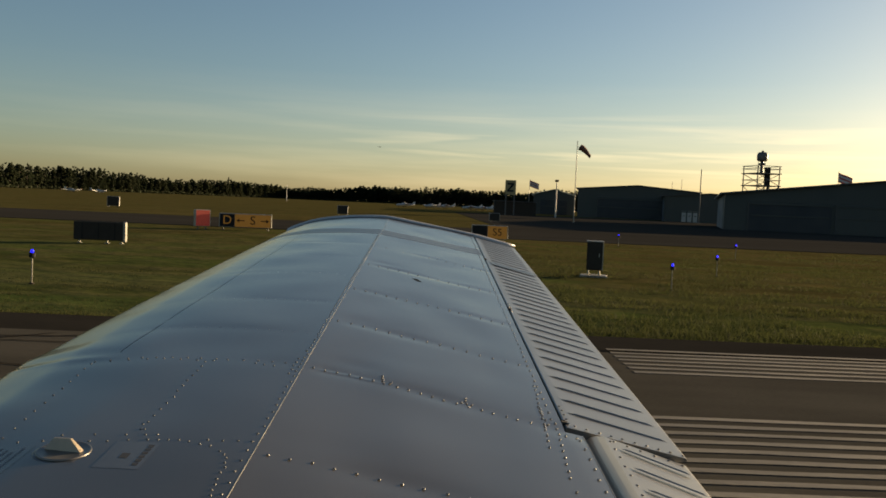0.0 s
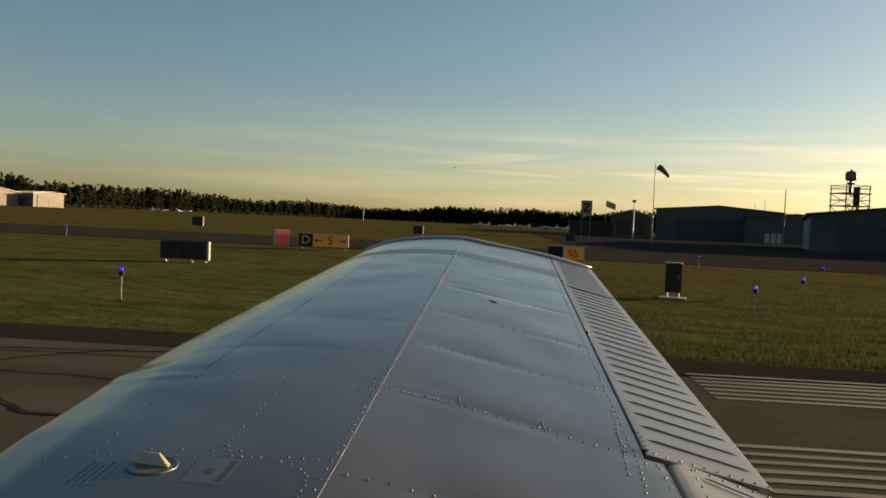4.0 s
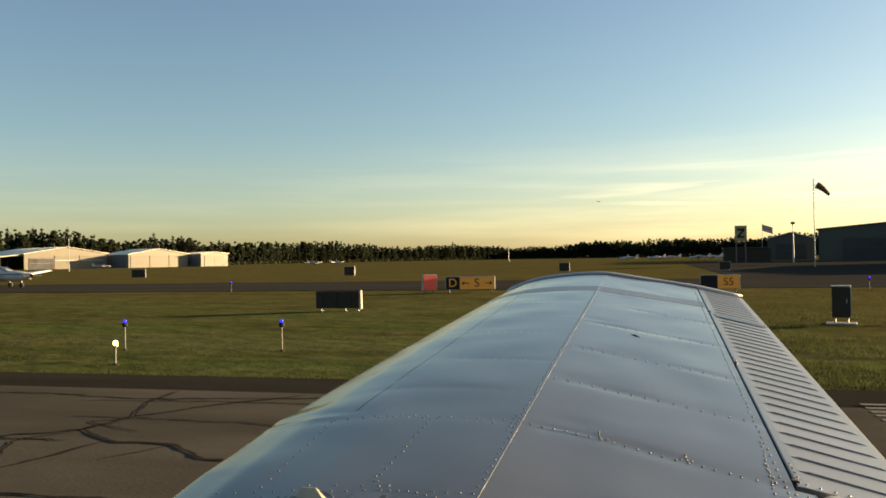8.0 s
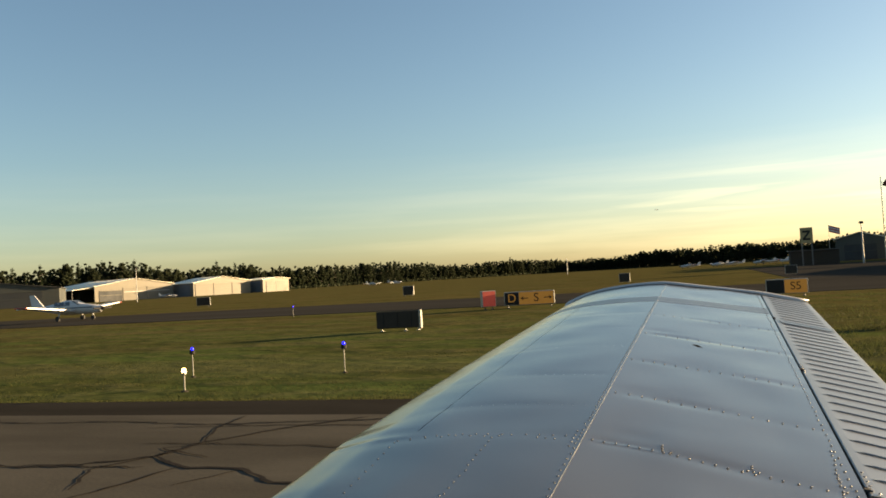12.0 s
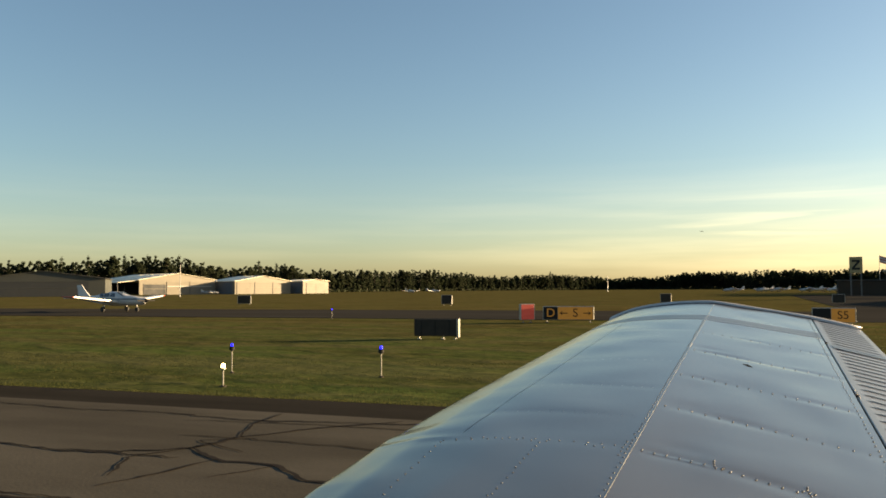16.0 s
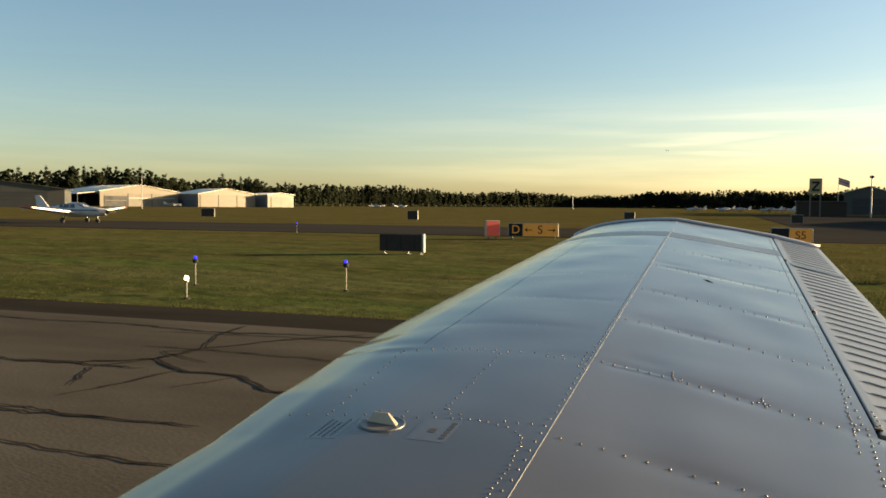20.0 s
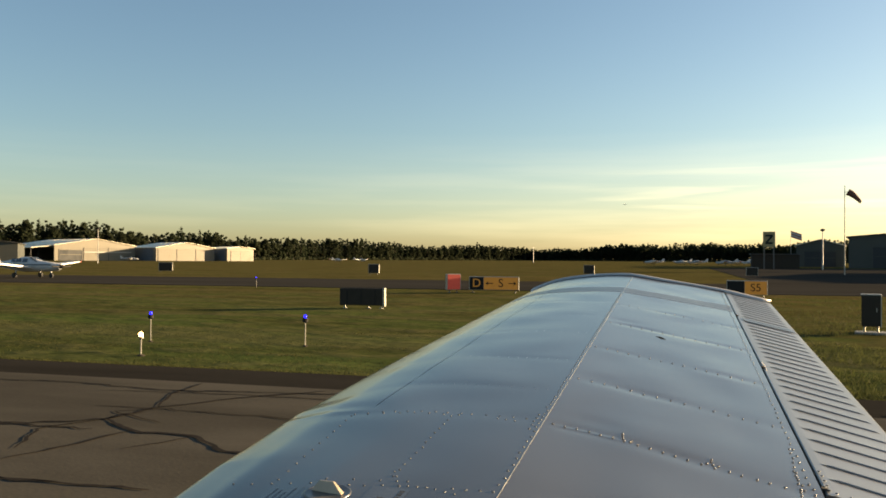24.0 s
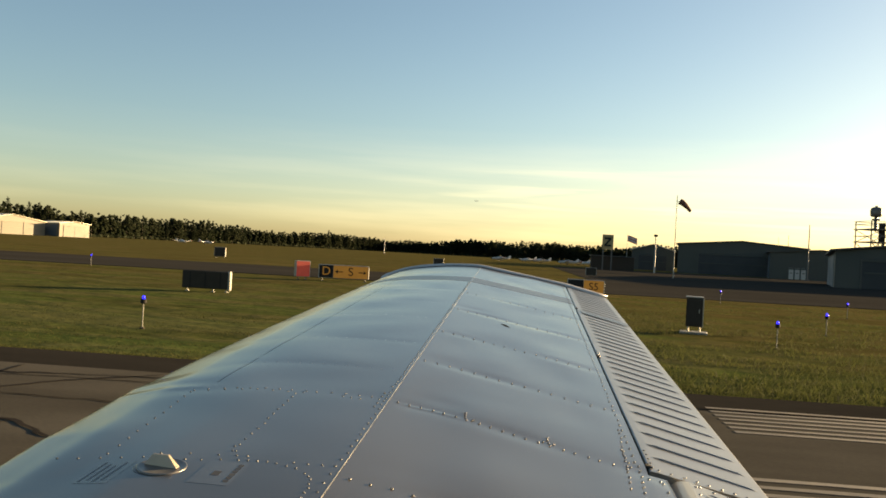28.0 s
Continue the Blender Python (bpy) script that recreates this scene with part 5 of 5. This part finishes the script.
def pine_crown(height, rnd, dense):
    s = Shape()
    z = height * 0.10
    lean = rnd.uniform(0, 6.28)
    while z < height * 0.985:
        u = (z - height * 0.10) / (height * 0.90)
        reach = height * 0.17 * (1 - u) ** 0.62 * rnd.uniform(0.45, 1.3) + 0.25
        for i in range(6 if u < 0.8 else 4):
            a = rnd.uniform(0, 2 * math.pi)
            long = reach * (1.0 + 0.35 * math.cos(a - lean)) * rnd.uniform(0.7, 1.15)
            for q in (0.3, 0.62, 0.95):
                spot = (long * q * math.cos(a), long * q * math.sin(a), z + 0.10 * long * q + rnd.gauss(0, 0.15))
                if q < 0.5:
                    clump(s, spot, (0.40 + 0.55 * (1 - u)) * rnd.uniform(0.7, 1.1), rnd, 0.5)
                leaf_bits(s, spot, 0.36 + 0.24 * (1 - u), dense, rnd, 0.35)
        z += height * rnd.uniform(0.026, 0.050)
    leaf_bits(s, (0, 0, height * 0.985), 0.5, 12, rnd, 1.6)
    return s


def oak_crown(height, rnd, dense):
    s = Shape()
    for _ in range(150):
        a, u = rnd.uniform(0, 2 * math.pi), rnd.uniform(0.10, 1.0)
        reach = height * 0.27 * math.sqrt(max(0.04, 1 - (2 * u - 0.95) ** 2)) * rnd.uniform(0.45, 1.08)
        spot = (reach * math.cos(a), reach * math.sin(a), height * (0.08 + 0.88 * u))
        clump(s, (spot[0] * 0.72, spot[1] * 0.72, spot[2] - 0.3), rnd.uniform(0.7, 1.1), rnd, 0.8)
        leaf_bits(s, spot, 0.75, dense, rnd, 0.8)
    return s


def tree(kind, height, seed):
    rnd = random.Random(seed)
    t = thing(kind, pose(0, -80 - seed * 12, 0), "dark green pine at the edge of the woods" if kind == "pine_tree" else "dark leafy broadleaf tree at the edge of the woods", "tree", "trees along the airfield")
    trunk = Shape().tube((0, 0, -0.2), (0.1, 0, height * 0.55), height * 0.018, height * 0.012, 7).tube((0.1, 0, height * 0.55), (0, 0, height * 0.97), height * 0.012, 0.03, 6)
    for _ in range(9):
        a, z = rnd.uniform(0, 6.28), height * rnd.uniform(0.25, 0.8)
        r = height * 0.16
        trunk.tube((0, 0, z), (r * math.cos(a), r * math.sin(a), z + r * 0.35), 0.09, 0.03, 5)
    part("trunk", trunk, BARK, t)
    crown = pine_crown(height, rnd, 12) if kind == "pine_tree" else oak_crown(height, rnd, 24)
    part("crown", crown, NEEDLE if kind == "pine_tree" else LEAF, t, "", True)
    return t


SKYLINE = [(-62, 2.3), (-46, 2.2), (-37, 2.0), (-29, 1.7), (-25, 1.42), (-18, 1.22), (-10, 1.02), (-2, 1.02), (5, 1.2), (12, 1.35), (20, 1.5), (40, 1.8), (60, 1.8)]


def wood_reach(az):
    for (a0, e0), (a1, e1) in zip(SKYLINE, SKYLINE[1:]):
        if a0 <= az <= a1:
            return 18.3 / math.tan(radians(e0 + (e1 - e0) * (az - a0) / (a1 - a0)))
    return 450.0


def swell(az):
    """Slow rise and fall of the treetops along the woods."""
    return 1.0 + 0.32 * noise.noise(Vector((az * 0.22, 1.3, 0.4))) + 0.16 * noise.noise(Vector((az * 0.9, 5.1, 0.4)))


models = [tree("pine_tree", 20.0, 1), tree("pine_tree", 19.0, 2), tree("pine_tree", 20.8, 3), tree("broadleaf_tree", 19.5, 4), tree("broadleaf_tree", 18.0, 5), tree("pine_tree", 20.2, 6)]
wood_rnd = random.Random(21)
az, used = -54.0, set()
while az < 42:
    reach = wood_reach(az) + wood_rnd.uniform(-3, 5)
    x, y = polar(az, reach)
    pick = wood_rnd.choice([0, 1, 2, 5, 3, 4, 3, 4] if az < -15 else [3, 4, 3, 4, 3, 5])
    m = pose(x, y, 0, 0, 0, wood_rnd.uniform(0, 360)) @ Matrix.Diagonal((*[wood_rnd.uniform(0.76, 0.98) * swell(az) * tall(az)] * 3, 1))
    if pick in used:
        made = copy_thing(models[pick], m)
        made.matrix_basis = m
    else:
        models[pick].matrix_basis = m
        used.add(pick)
    az += math.degrees(wood_rnd.uniform(4.4, 7.2) / reach)

deep = Shape()
for row in range(3):
    az = -58.0
    while az < 48:
        reach = wood_reach(az) + 9 + row * 9 + wood_rnd.uniform(-3, 3)
        x, y = polar(az, reach)
        h = wood_rnd.uniform(14.2, 18.0) * swell(az) * tall(az)
        for u in (0.05, 0.13, 0.21, 0.3, 0.38, 0.46, 0.54, 0.62, 0.7, 0.77, 0.84, 0.91, 0.97):
            spot = (x + wood_rnd.gauss(0, 2.6), y + wood_rnd.gauss(0, 2.6), h * u)
            clump(deep, spot, wood_rnd.uniform(0.8, 1.3), wood_rnd, 0.9)
            if u < 0.72:
                clump(deep, (x + wood_rnd.gauss(0, 2.8), y + wood_rnd.gauss(0, 2.6), h * u), wood_rnd.uniform(1.3, 2.2), wood_rnd, 0.9)
            leaf_bits(deep, spot, 0.9, 12, wood_rnd, 1.0)
        az += math.degrees(3.8 / reach)
structure("far_woods", deep, LEAF, "dense dark woods behind the airfield", "woods", True, kind="stuff")
under = Shape()
az = -58.0
while az < 48:
    reach = wood_reach(az) - 7 + wood_rnd.uniform(-3, 3)
    x, y = polar(az, reach)
    leaf_bits(under, (x, y, wood_rnd.uniform(0.6, 1.8)), 2.0, 6, wood_rnd, 0.5)
    az += math.degrees(1.6 / reach)
structure("undergrowth", under, LEAF, "low brush along the foot of the woods", "brush", kind="stuff")

# ------------------------------------------------------------------ grass blades near the runway
turf, turf_rnd = Shape(), random.Random(31)
for i in range(18000):
    y = RUNWAY_EDGE + 0.01 + abs(turf_rnd.gauss(0, 0.13))
    x = turf_rnd.uniform(-16, 16)
    if y < RUNWAY_EDGE + 0.005:
        continue
    h = turf_rnd.uniform(0.015, 0.05)
    a, lean = turf_rnd.uniform(0, 6.28), turf_rnd.uniform(0.2, 0.9) * h
    w = turf_rnd.uniform(0.006, 0.016)
    dx, dy = w * math.cos(a), w * math.sin(a)
    k = len(turf.v)
    turf.v += [(x - dx, y - dy, 0), (x + dx, y + dy, 0), (x + lean * math.sin(a), y + lean * math.cos(a), h)]
    turf.f.append((k, k + 1, k + 2))
rough = random.Random(77)
for i in range(8500):
    if i % 5:
        cy = 11.3 + 30 * rough.random() ** 1.5
        cx, top = rough.uniform(1.5, 4 + cy * 0.75), 0.085
    else:
        cy = 11.2 + 7 * rough.random() ** 1.8
        cx, top = rough.uniform(-1.0, 0.1) * (cy + 3), 0.03
    if noise.noise(Vector((cx * 0.35, cy * 0.6, 3.0))) < -0.15:
        continue
    for _ in range(14):
        x, y, h = cx + rough.gauss(0, 0.2), cy + rough.gauss(0, 0.1), top * rough.uniform(0.3, 1.2)
        a, w = rough.uniform(0, 6.28), rough.uniform(0.004, 0.009)
        dx, dy, lean = w * math.cos(a), w * math.sin(a), h * rough.uniform(0.3, 1.2)
        k = len(turf.v)
        turf.v += [(x - dx, y - dy, -0.005), (x + dx, y + dy, -0.005), (x + lean * math.sin(a), y + lean * math.cos(a), h)]
        turf.f.append((k, k + 1, k + 2))
structure("grass_blades", turf, BLADE, "short tufted grass beside the runway", "grass", kind="stuff")
